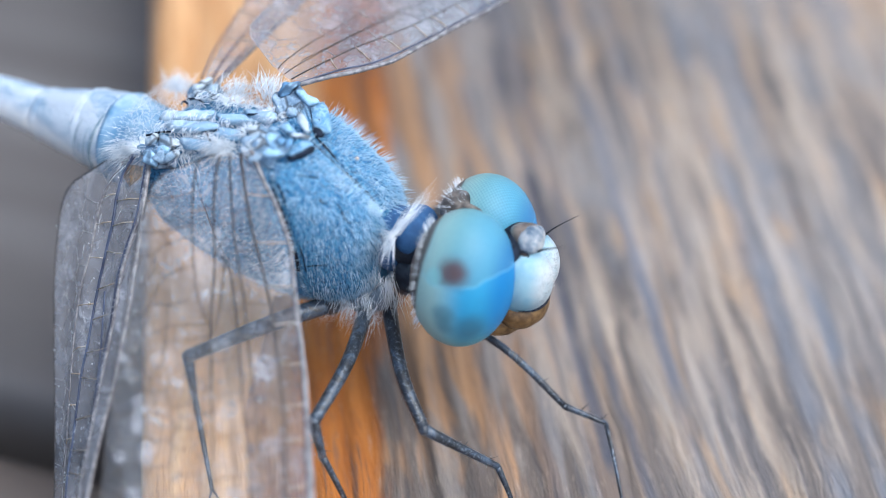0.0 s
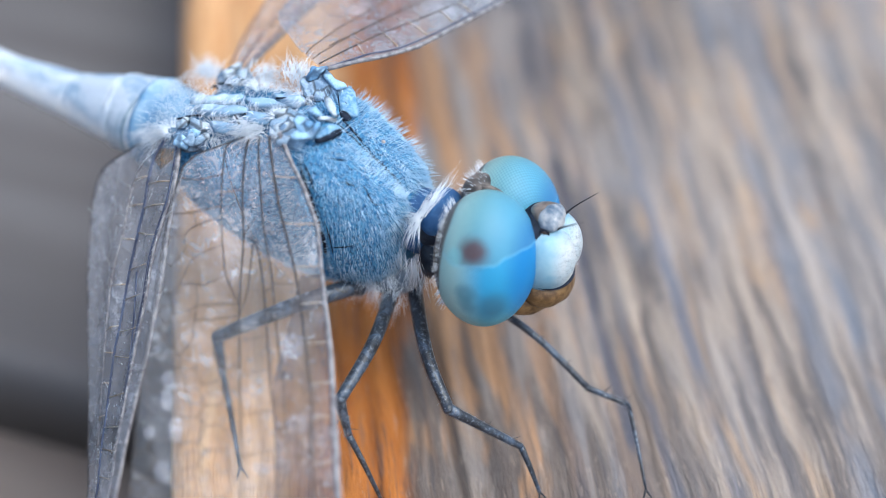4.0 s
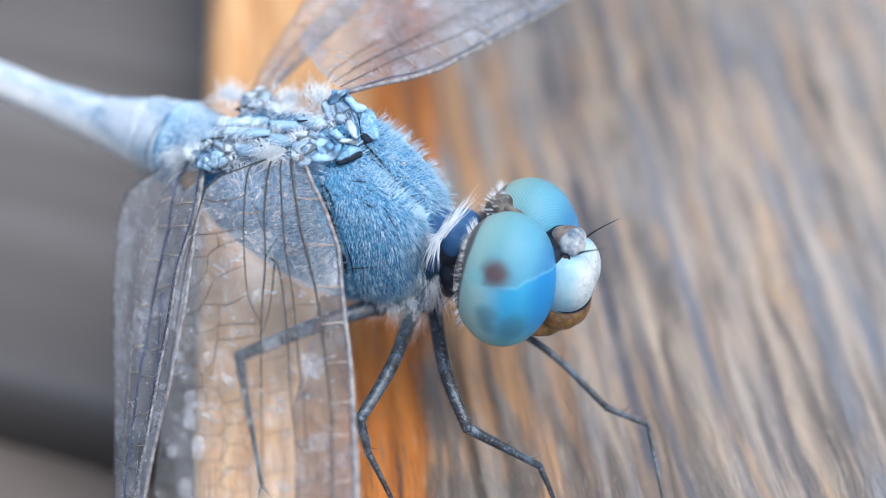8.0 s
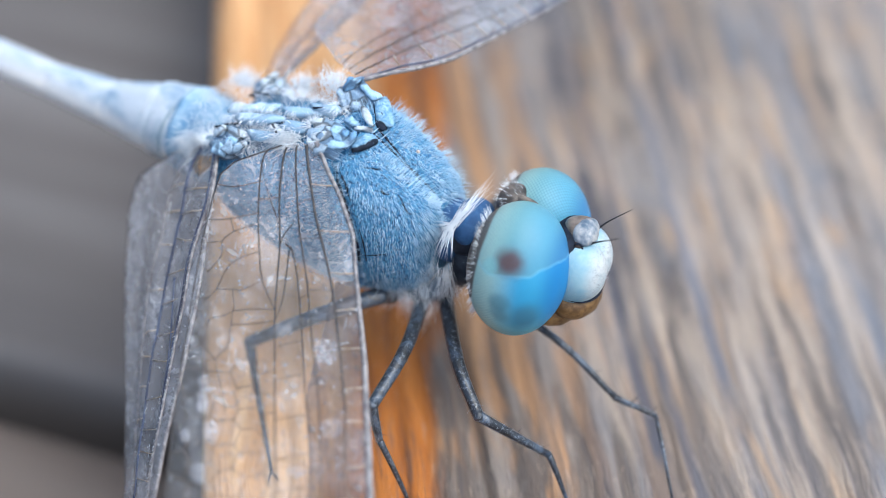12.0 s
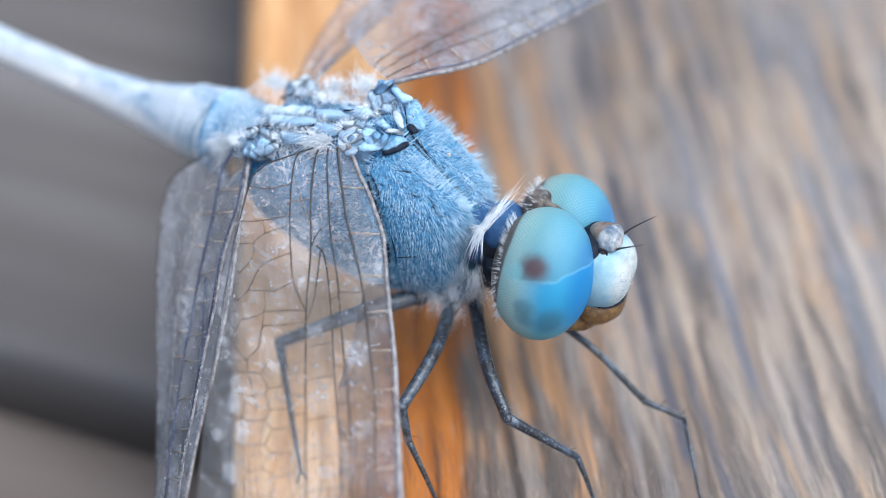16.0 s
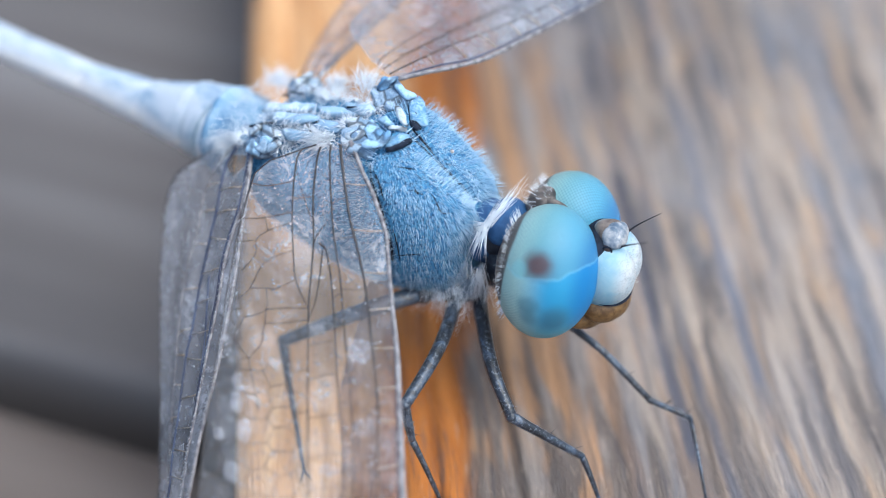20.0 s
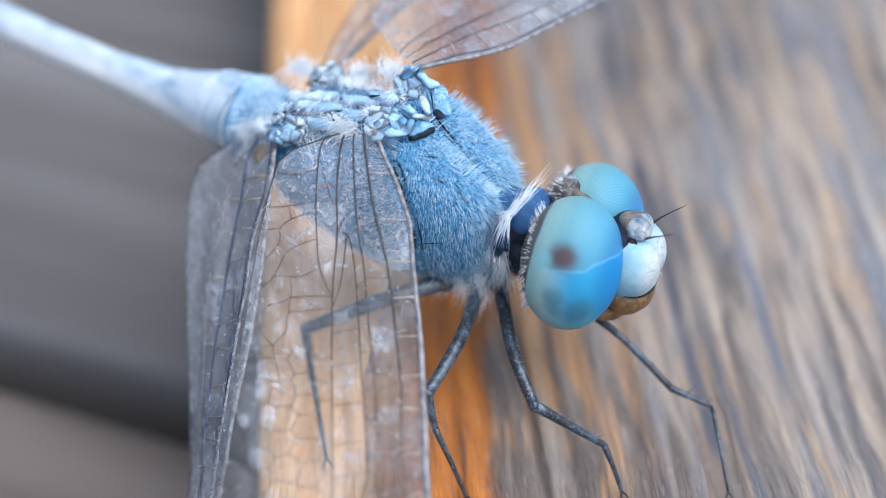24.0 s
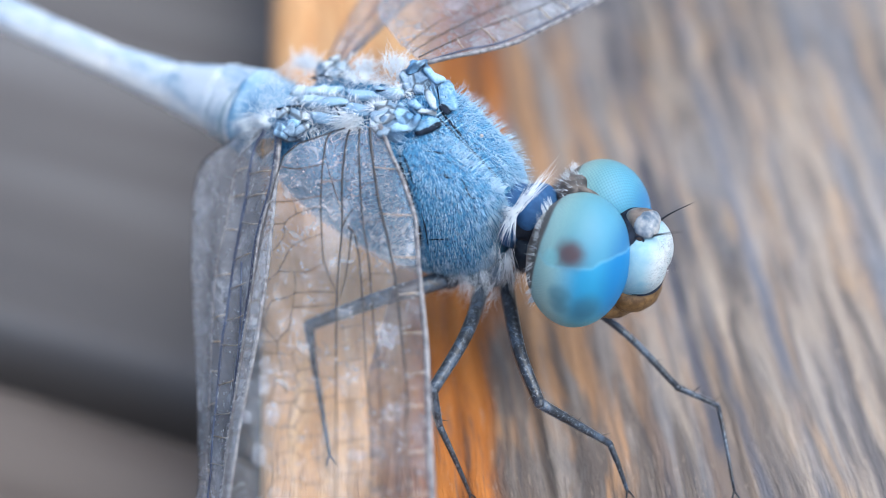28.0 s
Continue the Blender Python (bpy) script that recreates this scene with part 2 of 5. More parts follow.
def leg_skin():
    s = Shader("black_leg_shell", 0.3, spec=0.5)
    patch = s.noise(1.6, 1.6, 1.6, 4, 0.7, (3, 1, 8), 0.6)
    fleck = s.noise(13, 13, 13, 3, 0.65)
    tone = s.ramp(patch, [(0.38, (0.010, 0.011, 0.014)), (0.50, (0.022, 0.028, 0.040)), (0.58, (0.06, 0.085, 0.125)), (0.68, (0.075, 0.066, 0.058))])
    s.colour(s.mix(s.step(fleck, 0.52, 0.68, 0.0, 0.6), tone, (0.20, 0.225, 0.255)))
    s.bump(fleck, 0.5, 0.03)
    return s.m


def eye_glaze(name, outward):
    """Outward: which way along its own y the eye looks away from the head."""
    s = Shader(name, 0.42, spec=0.22)
    x, y, z = s.axis(0), s.axis(1), s.axis(2)
    join = s.t.nodes.new("ShaderNodeCombineXYZ")
    s.put(join.inputs[0], x), s.put(join.inputs[1], s.math("MULTIPLY", y, -outward)), s.put(join.inputs[2], z)
    wav = s.noise(1.5, 1.5, 1.5, 2, 0.5)
    seam = s.math("SUBTRACT", z, s.math("ADD", s.math("MULTIPLY", s.math("MULTIPLY", x, x), 0.32), s.math("MULTIPLY", wav, 0.30)))
    upper = s.mix(s.step(z, 0.2, 1.4), (0.115, 0.265, 0.310), (0.155, 0.315, 0.330))
    upper = s.mix(s.step(x, -0.25, 0.75, 0.0, 0.75), upper, (0.07, 0.27, 0.43))
    upper = s.mix(s.step(x, 0.65, 1.0, 0.0, 0.8), upper, (0.035, 0.15, 0.34))
    upper = s.mix(s.step(x, 0.10, -0.55, 0.0, 0.9), upper, (0.31, 0.46, 0.43))
    lower = s.mix(s.step(z, -1.6, -0.3), (0.11, 0.32, 0.365), (0.040, 0.280, 0.50))
    lower = s.mix(s.step(x, 0.40, -0.45), lower, (0.32, 0.48, 0.45))
    lower = s.mix(s.step(x, 0.60, 0.98, 0.0, 0.8), lower, (0.016, 0.15, 0.39))
    col = s.mix(s.step(seam, -0.03, 0.03), lower, upper)
    col = s.mix(s.step(s.math("ABSOLUTE", seam), 0.0, 0.05, 0.32, 0.0), col, (0.26, 0.58, 0.76))
    for place, size, tone, k in EYE_SPOTS:
        far = s.t.nodes.new("ShaderNodeVectorMath")
        far.operation = "DISTANCE"
        s.t.links.new(join.outputs[0], far.inputs[0])
        far.inputs[1].default_value = place
        d = s.math("ADD", far.outputs["Value"], s.math("MULTIPLY", s.math("SUBTRACT", wav, 0.5), 0.3))
        col = s.mix(s.step(d, size * 0.3, size * 1.3, k, 0.0), col, tone)
    rear = s.step(s.math("ADD", s.math("ADD", x, s.math("MULTIPLY", z, -0.12)), s.math("MULTIPLY", wav, 0.1)), -0.62, -0.70)
    col = s.mix(rear, col, (0.10, 0.075, 0.06))
    s.colour(col)
    lon = s.math("ARCTAN2", z, s.math("ABSOLUTE", y))
    grid = s.t.nodes.new("ShaderNodeCombineXYZ")
    s.put(grid.inputs[0], s.math("ADD", s.math("MULTIPLY", lon, 15.0), s.math("MULTIPLY", x, 12.0))), s.put(grid.inputs[1], s.math("SUBTRACT", s.math("MULTIPLY", lon, 15.0), s.math("MULTIPLY", x, 12.0)))
    v = s.node("ShaderNodeTexVoronoi", Vector=grid.outputs[0], Scale=1.0, Randomness=0.1)
    v.voronoi_dimensions = "2D"
    off_pole = s.step(s.math("ABSOLUTE", x), 1.05, 0.75)
    s.colour(s.mix(s.math("MULTIPLY", off_pole, s.step(v.outputs["Distance"], 0.28, 0.62, 0.0, 0.42)), col, (0.05, 0.15, 0.20)))
    s.bump(s.math("MULTIPLY", v.outputs["Distance"], off_pole), 0.5, 0.02)
    s.b.inputs["Coat Weight"].default_value = 0.05
    s.b.inputs["Coat Roughness"].default_value = 0.2
    return s.m


def plain(name, base, other, rough=0.5, grain=6.0, bump=0.3, spec=0.5):
    s = Shader(name, rough, spec=spec)
    a = s.noise(grain, grain, grain, 3, 0.6)
    s.colour(s.mix(s.step(a, 0.35, 0.68), base, other))
    s.bump(a, bump, 0.03)
    return s.m


def frons_skin():
    s = Shader("white_face", 0.35, spec=0.5)
    w = s.noise(2.0, 3.0, 3.0, 3, 0.5, distort=0.8)
    fold = s.noise(7.0, 5.0, 15.0, 3, 0.6, (2, 6, 1), 0.8)
    # bluish behind, whiter in front: the lit side is put into the colour
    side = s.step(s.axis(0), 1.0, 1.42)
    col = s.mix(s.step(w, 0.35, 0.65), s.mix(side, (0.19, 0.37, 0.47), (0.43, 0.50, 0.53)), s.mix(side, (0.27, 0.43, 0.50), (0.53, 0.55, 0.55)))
    crack = s.step(s.math("ABSOLUTE", s.math("SUBTRACT", fold, 0.5)), 0.0, 0.030, 0.85, 0.0)
    s.colour(s.mix(s.math("MULTIPLY", crack, s.step(s.axis(0), 1.05, 1.38, 0.0, 1.0)), col, (0.10, 0.12, 0.14)))
    s.bump(s.math("ADD", s.math("MULTIPLY", w, 0.6), s.math("MULTIPLY", crack, -0.4)), 0.4, 0.05)
    return s.m


def wing_film(name="wing_film", low=(0.46, 0.47, 0.50), high=(0.70, 0.70, 0.73), more=0.0, root=None):
    """Clear film, reflections painted in as milky cells and patches, with glinting specks."""
    s = Shader(name, 0.28, spec=0.5)
    a = s.noise(0.8, 0.8, 0.8, 4, 0.65)
    cells = s.node("ShaderNodeTexVoronoi", Vector=s.scaled(1.5, 1.5, 1.5, (3.3, 1.2, 0.7)), Scale=1.0).outputs["Color"]
    d = s.noise(1.1, 1.1, 1.1, 3, 0.6, (9, 2, 3))
    speck = s.noise(9, 9, 9, 2, 0.6, (2, 2, 3))
    blotch = s.noise(2.6, 2.6, 2.6, 4, 0.7, (6, 1, 4), 0.6)
    s.colour(s.mix(s.step(a, 0.4, 0.7), low, high))
    s.bump(s.math("ADD", d, s.math("MULTIPLY", blotch, 0.5)), 1.0, 0.4)
    clear = s.t.nodes.new("ShaderNodeBsdfTransparent")
    clear.inputs[0].default_value = (0.97, 0.965, 0.96, 1)
    m = s.t.nodes.new("ShaderNodeMixShader")
    cloud = s.math("ADD", s.step(a, 0.35, 0.75, 0.05 + more, 0.15 + more), s.math("ADD", s.math("MULTIPLY", cells, 0.10), s.step(blotch, 0.53, 0.66, 0.0, 0.22)))
    # sky sheen near the wing root is put into the opacity
    if root:
        cloud = s.math("ADD", cloud, s.step(s.near(root), 4.6, 1.5, 0.0, 0.13))
    s.put(m.inputs[0], s.math("ADD", cloud, s.step(speck, 0.66, 0.72, 0.0, 0.35)))
    s.t.links.new(clear.outputs[0], m.inputs[1])
    s.t.links.new(s.b.outputs[0], m.inputs[2])
    s.t.links.new(m.outputs[0], s.t.nodes["Material Output"].inputs["Surface"])
    return s.m


EYE_SPOTS = (
    ((0.08, -1.14, 0.46), 0.36, (0.085, 0.028, 0.024), 0.95),
    ((0.48, -0.88, -0.78), 0.40, (0.040, 0.13, 0.20), 0.75),
    ((-0.04, -1.10, -0.50), 0.26, (0.065, 0.17, 0.21), 0.65),
    ((-0.02, -1.02, -0.76), 0.26, (0.065, 0.17, 0.21), 0.65),
    ((-0.35, -1.10, 0.30), 0.20, (0.22, 0.52, 0.56), 0.5),
)
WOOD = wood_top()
DECK = wood_low("grey_deck_wood", (0.086, 0.077, 0.074), (0.112, 0.101, 0.097), (0.152, 0.143, 0.141))
DECK_BROWN = wood_low("brown_deck_wood", (0.078, 0.060, 0.051), (0.104, 0.083, 0.070), (0.135, 0.110, 0.094))
BLOOM = thorax_skin()
PALE = abdomen_skin()
LEG = leg_skin()
EYES = {-1: eye_glaze("right_compound_eye", -1.0), 1: eye_glaze("left_compound_eye", 1.0)}
FACE = frons_skin()
FILM = wing_film(root=(2.2, -1.6, 6.0))
HAZY_FILM = wing_film("hazy_film", (0.42, 0.42, 0.45), (0.62, 0.62, 0.66), 0.20)
FAR_FILM = wing_film("far_film", (0.27, 0.29, 0.34), (0.45, 0.47, 0.53), 0.30)
GLINT_FILM = wing_film("glint_film", (0.55, 0.55, 0.60), (0.72, 0.72, 0.76), 0.10)
AMBER_FILM = wing_film("amber_film", (0.26, 0.14, 0.04), (0.40, 0.24, 0.09), 0.22)
SHEEN_FILM = wing_film("sheen_film", (0.10, 0.088, 0.092), (0.24, 0.22, 0.235), 0.40)
DUST = plain("wing_dust", (0.34, 0.35, 0.37), (0.55, 0.56, 0.58), 0.5)
SHELL = plain("black_shell", (0.012, 0.012, 0.015), (0.03, 0.03, 0.035), 0.35)
BROWN = plain("tan_mouthparts", (0.085, 0.042, 0.014), (0.20, 0.115, 0.045), 0.45, 4.0, 0.4, 0.35)
VEIN = plain("dark_vein", (0.014, 0.012, 0.014), (0.045, 0.038, 0.036), 0.4)
BLUE_VEIN = plain("blue_black_vein", (0.012, 0.018, 0.05), (0.06, 0.08, 0.14), 0.3, 1.2)
GOLD = plain("amber_vein", (0.30, 0.21, 0.13), (0.52, 0.46, 0.40), 0.35)
HAIR = plain("white_hair", (0.68, 0.74, 0.80), (0.86, 0.89, 0.92), 0.4)
BLUE_HAIR = plain("blue_white_hair", (0.30, 0.52, 0.72), (0.62, 0.78, 0.90), 0.45, 3.0)
FUZZ = plain("grey_hair", (0.16, 0.18, 0.21), (0.36, 0.38, 0.40), 0.5)
CELL = plain("brown_net", (0.07, 0.050, 0.040), (0.16, 0.125, 0.105), 0.4)
NET = plain("pale_net", (0.22, 0.22, 0.24), (0.34, 0.33, 0.33), 0.4)
COSTA = plain("pale_costa", (0.11, 0.10, 0.11), (0.30, 0.285, 0.285), 0.5)
GRAIN = plain("pale_dust", (0.50, 0.40, 0.35), (0.66, 0.56, 0.50), 0.7)
# matte black for furrows, seams, edges and the band behind the face
MATTE_BLACK = plain("black_furrow", (0.010, 0.014, 0.022), (0.022, 0.03, 0.05), 0.8, spec=0.12)
def plate_skin(name, base, pale, dark, cell, rough):
    """Small chitin plates: pale fields parted by dark joints."""
    s = Shader(name, rough, spec=0.32)
    v = s.node("ShaderNodeTexVoronoi", Vector=s.scaled(cell, cell, cell), Scale=1.0)
    v.feature = "DISTANCE_TO_EDGE"
    c = s.node("ShaderNodeTexVoronoi", Vector=s.scaled(cell, cell, cell), Scale=1.0)
    a = s.noise(9, 9, 9, 3, 0.6)
    tone = s.math("ADD", s.math("MULTIPLY", c.outputs["Color"], 0.7), s.math("MULTIPLY", a, 0.4))
    col = s.mix(s.step(tone, 0.3, 0.85), base, pale)
    joint = s.step(v.outputs["Distance"], 0.01, 0.07, 0.75, 0.0)
    dust = s.noise(24, 24, 24, 2, 0.6, (3, 3, 1))
    col = s.mix(s.step(dust, 0.5, 0.66, 0.0, 0.35), col, dark)
    s.colour(s.mix(joint, col, dark))
    s.bump(s.math("ADD", s.step(v.outputs["Distance"], 0.0, 0.2), s.math("MULTIPLY", a, 0.6)), 0.6, 0.08)
    return s.m


HINGE = plate_skin("hinge_plate", (0.15, 0.25, 0.38), (0.42, 0.53, 0.64), (0.030, 0.036, 0.046), 1.6, 0.55)
OCELLUS = plain("dark_ocellus", (0.02, 0.014, 0.012), (0.10, 0.06, 0.04), 0.15, 4.0)
KNOB = plain("ocellar_knob", (0.20, 0.16, 0.13), (0.055, 0.038, 0.030), 0.3, 3.4, 0.6)
DOME = plain("silver_dome", (0.09, 0.13, 0.18), (0.42, 0.42, 0.42), 0.32, 4.5, 0.8, 0.4)
OCCIPUT = plain("dark_occiput", (0.020, 0.017, 0.016), (0.16, 0.13, 0.11), 0.5, 3.0)
SILVER = plate_skin("silvery_plate", (0.24, 0.34, 0.45), (0.54, 0.60, 0.64), (0.05, 0.055, 0.062), 1.3, 0.55)
BLUE_PLATE = plate_skin("blue_plate", (0.15, 0.31, 0.51), (0.38, 0.57, 0.74), (0.05, 0.08, 0.13), 1.1, 0.55)
COXA = pruinose("dusty_leg_base", (0.10, 0.13, 0.17), (0.26, 0.30, 0.35), (0.02, 0.025, 0.035), 6, 0.7).m
PLATE = plate_skin("back_plate", (0.28, 0.42, 0.56), (0.50, 0.61, 0.70), (0.24, 0.34, 0.46), 1.2, 0.9)
ABD_BASE = pruinose("mottled_blue_bloom", (0.11, 0.24, 0.39), (0.40, 0.50, 0.58), (0.05, 0.13, 0.24), 1.7, 0.75, 0.65).m
RIDGE = pruinose("smooth_blue_ridge", (0.10, 0.24, 0.40), (0.34, 0.50, 0.62), (0.04, 0.09, 0.17), 9, 0.8, 0.6).m
CREASE = plain("joint_crease", (0.15, 0.22, 0.27), (0.28, 0.35, 0.40), 0.7)
SOIL = plain("dark_soil", (0.03, 0.025, 0.02), (0.06, 0.05, 0.04), 0.95, 0.05)


# ---------------- mesh tools (all lengths in millimetres) ----------------
class Mesh:
    def __init__(self):
        self.v, self.f = [], []

    def add(self, verts, faces):
        n = len(self.v)
        self.v.extend(tuple(p) for p in verts)
        self.f.extend(tuple(i + n for i in q) for q in faces)
        return self

    def rings(self, rings, close=True):
        """Skin over rings of equal count; close caps both ends."""
        k = len(rings[0])
        verts = [p for r in rings for p in r]
        faces = [(a * k + i, a * k + (i + 1) % k, (a + 1) * k + (i + 1) % k, (a + 1) * k + i) for a in range(len(rings) - 1) for i in range(k)]
        if close:
            faces.append(tuple(range(k - 1, -1, -1)))
            faces.append(tuple((len(rings) - 1) * k + i for i in range(k)))
        return self.add(verts, faces)

    def tube(self, pts, radii, sides=8):
        pts = [Vector(p) for p in pts]
        if not isinstance(radii, (list, tuple)):
            radii = [radii] * len(pts)
        side, rings = None, []
        for i, p in enumerate(pts):
            d = (pts[min(i + 1, len(pts) - 1)] - pts[max(i - 1, 0)]).normalized()
            if side is None:
                side = d.cross(Vector((0.31, 0.17, 0.93))).normalized()
            side = (side - d * side.dot(d)).normalized()
            up = d.cross(side)
            rings.append([p + (side * math.cos(a) + up * math.sin(a)) * radii[i] for a in (2 * math.pi * j / sides for j in range(sides))])
        return self.rings(rings)

    def ball(self, centre, radii, turn=None, seg=20, rows=14, rough=0.0, freq=1.5, seed=0.0):
        c, turn = Vector(centre), turn or Matrix()
        rings = []
        for i in range(rows + 1):
            th = math.pi * (i + 0.02) / (rows + 0.04)
            ring = []
            for j in range(seg):
                ph = 2 * math.pi * j / seg
                p = Vector((radii[0] * math.sin(th) * math.cos(ph), radii[1] * math.sin(th) * math.sin(ph), -radii[2] * math.cos(th)))
                if rough:
                    p *= 1 + rough * noise.noise(p * freq + Vector((seed, seed * 1.7, 3.1)))
                ring.append(c + turn.to_3x3() @ p)
            rings.append(ring)
        return self.rings(rings)

    def hair(self, root, way, length, width, bend=(0, 0, 0)):
        root, way, bend = Vector(root), Vector(way).normalized(), Vector(bend)
        side = way.cross(Vector((0.2, 0.5, 0.83))).normalized()
        up = way.cross(side)
        n = len(self.v)
        for k, w in ((0, 1.0), (0.5, 0.7)):
            c = root + way * length * k + bend * length * k * k
            self.v.extend(tuple(c + (side * math.cos(a) + up * math.sin(a)) * width * w) for a in (0, 2.094, 4.189))
        self.v.append(tuple(root + way * length + bend * length))
        for i in range(3):
            j = (i + 1) % 3
            self.f.append((n + i, n + j, n + 3 + j, n + 3 + i))
            self.f.append((n + 3 + i, n + 3 + j, n + 6))
        return self


def smooth_path(pts, k=6):
    """Catmull-Rom through the points."""
    P = [Vector(p) for p in pts]
    P = [P[0] * 2 - P[1]] + P + [P[-1] * 2 - P[-2]]
    out = []
    for i in range(1, len(P) - 2):
        a, b, c, d = P[i - 1:i + 3]
        for j in range(k):
            t = j / k
            out.append(0.5 * ((2 * b) + (c - a) * t + (2 * a - 5 * b + 4 * c - d) * t * t + (3 * b - a - 3 * c + d) * t ** 3))
    return out + [P[-2]]


def part(name, mesh, material, parent=None, label="", flat=False, origin=(0, 0, 0)):
    me = bpy.data.meshes.new(name)
    o = Vector(origin)
    me.from_pydata([tuple((Vector(p) - o) * MM) for p in mesh.v], [], mesh.f)
    me.materials.append(material)
    if not flat:
        me.polygons.foreach_set("use_smooth", [True] * len(me.polygons))
    me.update()
    ob = new(name, me)
    ob.location = o * MM
    if parent is not None:
        ob.parent = parent
    if label:
        tagged(ob, label)
    return ob


# ---------------- boards ----------------
def groove(x, y):
    """Relief of the weathered board, in millimetres, at a place across and along the grain."""
    x -= 0.0080 * max(0.0, x - 9.0) * max(-40.0, min(40.0, y))
    v = Vector((x * 0.9, y * 0.03, 0.0))
    h = 0.28 * noise.noise(v) + 0.14 * noise.noise(Vector((x * 2.7, y * 0.06, 5.0))) + 0.09 * noise.noise(Vector((x * 5.5, y * 0.08, 9.0)))
    return h - 0.35 * math.exp(-((x - 10.9 - 0.5 * noise.noise(Vector((0, y * 0.05, 2)))) / 0.45) ** 2)


def top_board():
    xs = [-0.0] + [0.05, 0.2, 0.45, 0.8] + [1.0 + 0.14 * i for i in range(215)] + [32, 34, 37, 41, 46, 52, 60, 70, 80, 89, 90]
    ys = [-160, -120, -90, -60, -40, -30] + [-24 + 1.2 * i for i in range(70)] + [62, 66, 72, 80, 92, 110, 140, 180, 230]
    m = Mesh()
    nx = len(xs)
    for y in ys:
        for x in xs:
            edge = 0.9 * (1 - math.sqrt(max(0.0, 1 - max(0.0, 1 - x / 0.9) ** 2)))
            wav = 0.18 * noise.noise(Vector((0.3, y * 0.12, 1.0))) if x < 0.5 else 0.0
            m.v.append((x + wav, y, groove(x, y) - 0.10 - edge))
    for j in range(len(ys) - 1):
        for i in range(nx - 1):
            a = j * nx + i
            m.f.append((a, a + 1, a + nx + 1, a + nx))
    n = len(m.v)
    for j, y in enumerate(ys):
        m.v.append((0.1, y, -7)), m.v.append((90, y, -7))
    for j in range(len(ys) - 1):
        a, b = n + 2 * j, n + 2 * j + 2
        m.f.append((a, j * nx, (j + 1) * nx, b))
        m.f.append((j * nx + nx - 1, a + 1, b + 1, (j + 1) * nx + nx - 1))
        m.f.append((a + 1, a, b, b + 1))
    last = len(ys) - 1
    m.f.append((n, n + 1, *range(nx - 1, -1, -1)))
    m.f.append((n + 2 * last + 1, n + 2 * last, *(last * nx + i for i in range(nx))))
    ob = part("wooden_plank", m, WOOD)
    return tagged(ob, "weathered wooden plank with orange worn edge and grey grain", "plank")


def low_board(name_turn, offset, width, label, seed):
    """A deck board under the plank, along its own x."""
    xs = [-300 + 12 * i for i in range(51)]
    ys = [0, 0.4, 1.2] + [2.5 + 2.5 * i for i in range(int((width - 5) / 2.5))] + [width - 1.2, width - 0.4, width]
    m = Mesh()
    k = len(ys)
    for x in xs:
        for y in ys:
            e = min(y, width - y)
            drop = 1.2 * (1 - math.sqrt(max(0.0, 1 - max(0.0, 1 - e / 1.2) ** 2)))
            m.v.append((x, y, -drop - 0.25 + 0.25 * noise.noise(Vector((x * 0.01, y * 0.35, seed)))))
    for i in range(len(xs) - 1):
        for j in range(k - 1):
            a = i * k + j
            m.f.append((a, a + k, a + k + 1, a + 1))
    n = len(m.v)
    for x in xs:
        m.v.append((x, 0, -20)), m.v.append((x, width, -20))
    for i in range(len(xs) - 1):
        a, b = n + 2 * i, n + 2 * i + 2
        m.f.append((i * k, a, b, (i + 1) * k))
        m.f.append((a + 1, i * k + k - 1, (i + 1) * k + k - 1, b + 1))
        m.f.append((a, a + 1, b + 1, b))
    e = len(xs) - 1
    m.f.append((*range(k - 1, -1, -1), n, n + 1))
    m.f.append((*(e * k + j for j in range(k)), n + 2 * e + 1, n + 2 * e))
    ob = part("deck_board", m, DECK_BROWN if "brown" in label else DECK)
    c, s = math.cos(name_turn), math.sin(name_turn)
    base = Vector((-10.55, 9.8))
    ob.matrix_world = Matrix.Translation(((base.x - s * offset) * MM, (base.y + c * offset) * MM, -7 * MM)) @ Matrix.Rotation(name_turn, 4, "Z")
    return tagged(ob, label, "board", "deck boards")


top_board()
for off, wide, words, sd in ((0.0, 90, "grey weathered deck board under the plank", 1.0), (-92.0, 90, "brown weathered deck board beside a dark gap", 4.0),
                             (92.4, 90, "grey weathered deck board under the plank", 7.0), (-184.0, 90, "brown weathered deck board beside a dark gap", 9.0)):
    low_board(radians(-24.0), off, wide, words, sd)
g = Mesh().add([(-2e5, -2e5, -60), (2e5, -2e5, -60), (2e5, 2e5, -60), (-2e5, 2e5, -60)], [(0, 1, 2, 3)])
tagged(part("ground", g, SOIL), "dark bare soil under the deck boards", "ground", kind="structure")

# ---------------- the dragonfly: forward is x, its left is y ----------------
dragonfly = new("dragonfly")
dragonfly.matrix_world = pose(1.7 * MM, 4.3 * MM, 0, 0, 0, -35)
tagged(dragonfly, "blue dragonfly with pale abdomen and clear wings, perched on the plank", "dragonfly")

# x, lowest z, highest z, half width
THORAX = [(-0.75, 3.6, 4.95, 0.85), (-0.45, 3.2, 5.35, 1.10), (0.0, 2.85, 5.8, 1.38), (1.0, 2.5, 6.02, 1.60), (2.0, 2.32, 6.25, 1.72), (2.8, 2.25, 6.5, 1.75),
          (3.3, 2.22, 6.66, 1.72), (3.9, 2.28, 6.35, 1.62), (4.5, 2.4, 5.98, 1.45), (5.0, 2.6, 5.65, 1.20), (5.25, 2.95, 5.32, 0.92), (5.38, 3.4, 4.9, 0.60)]


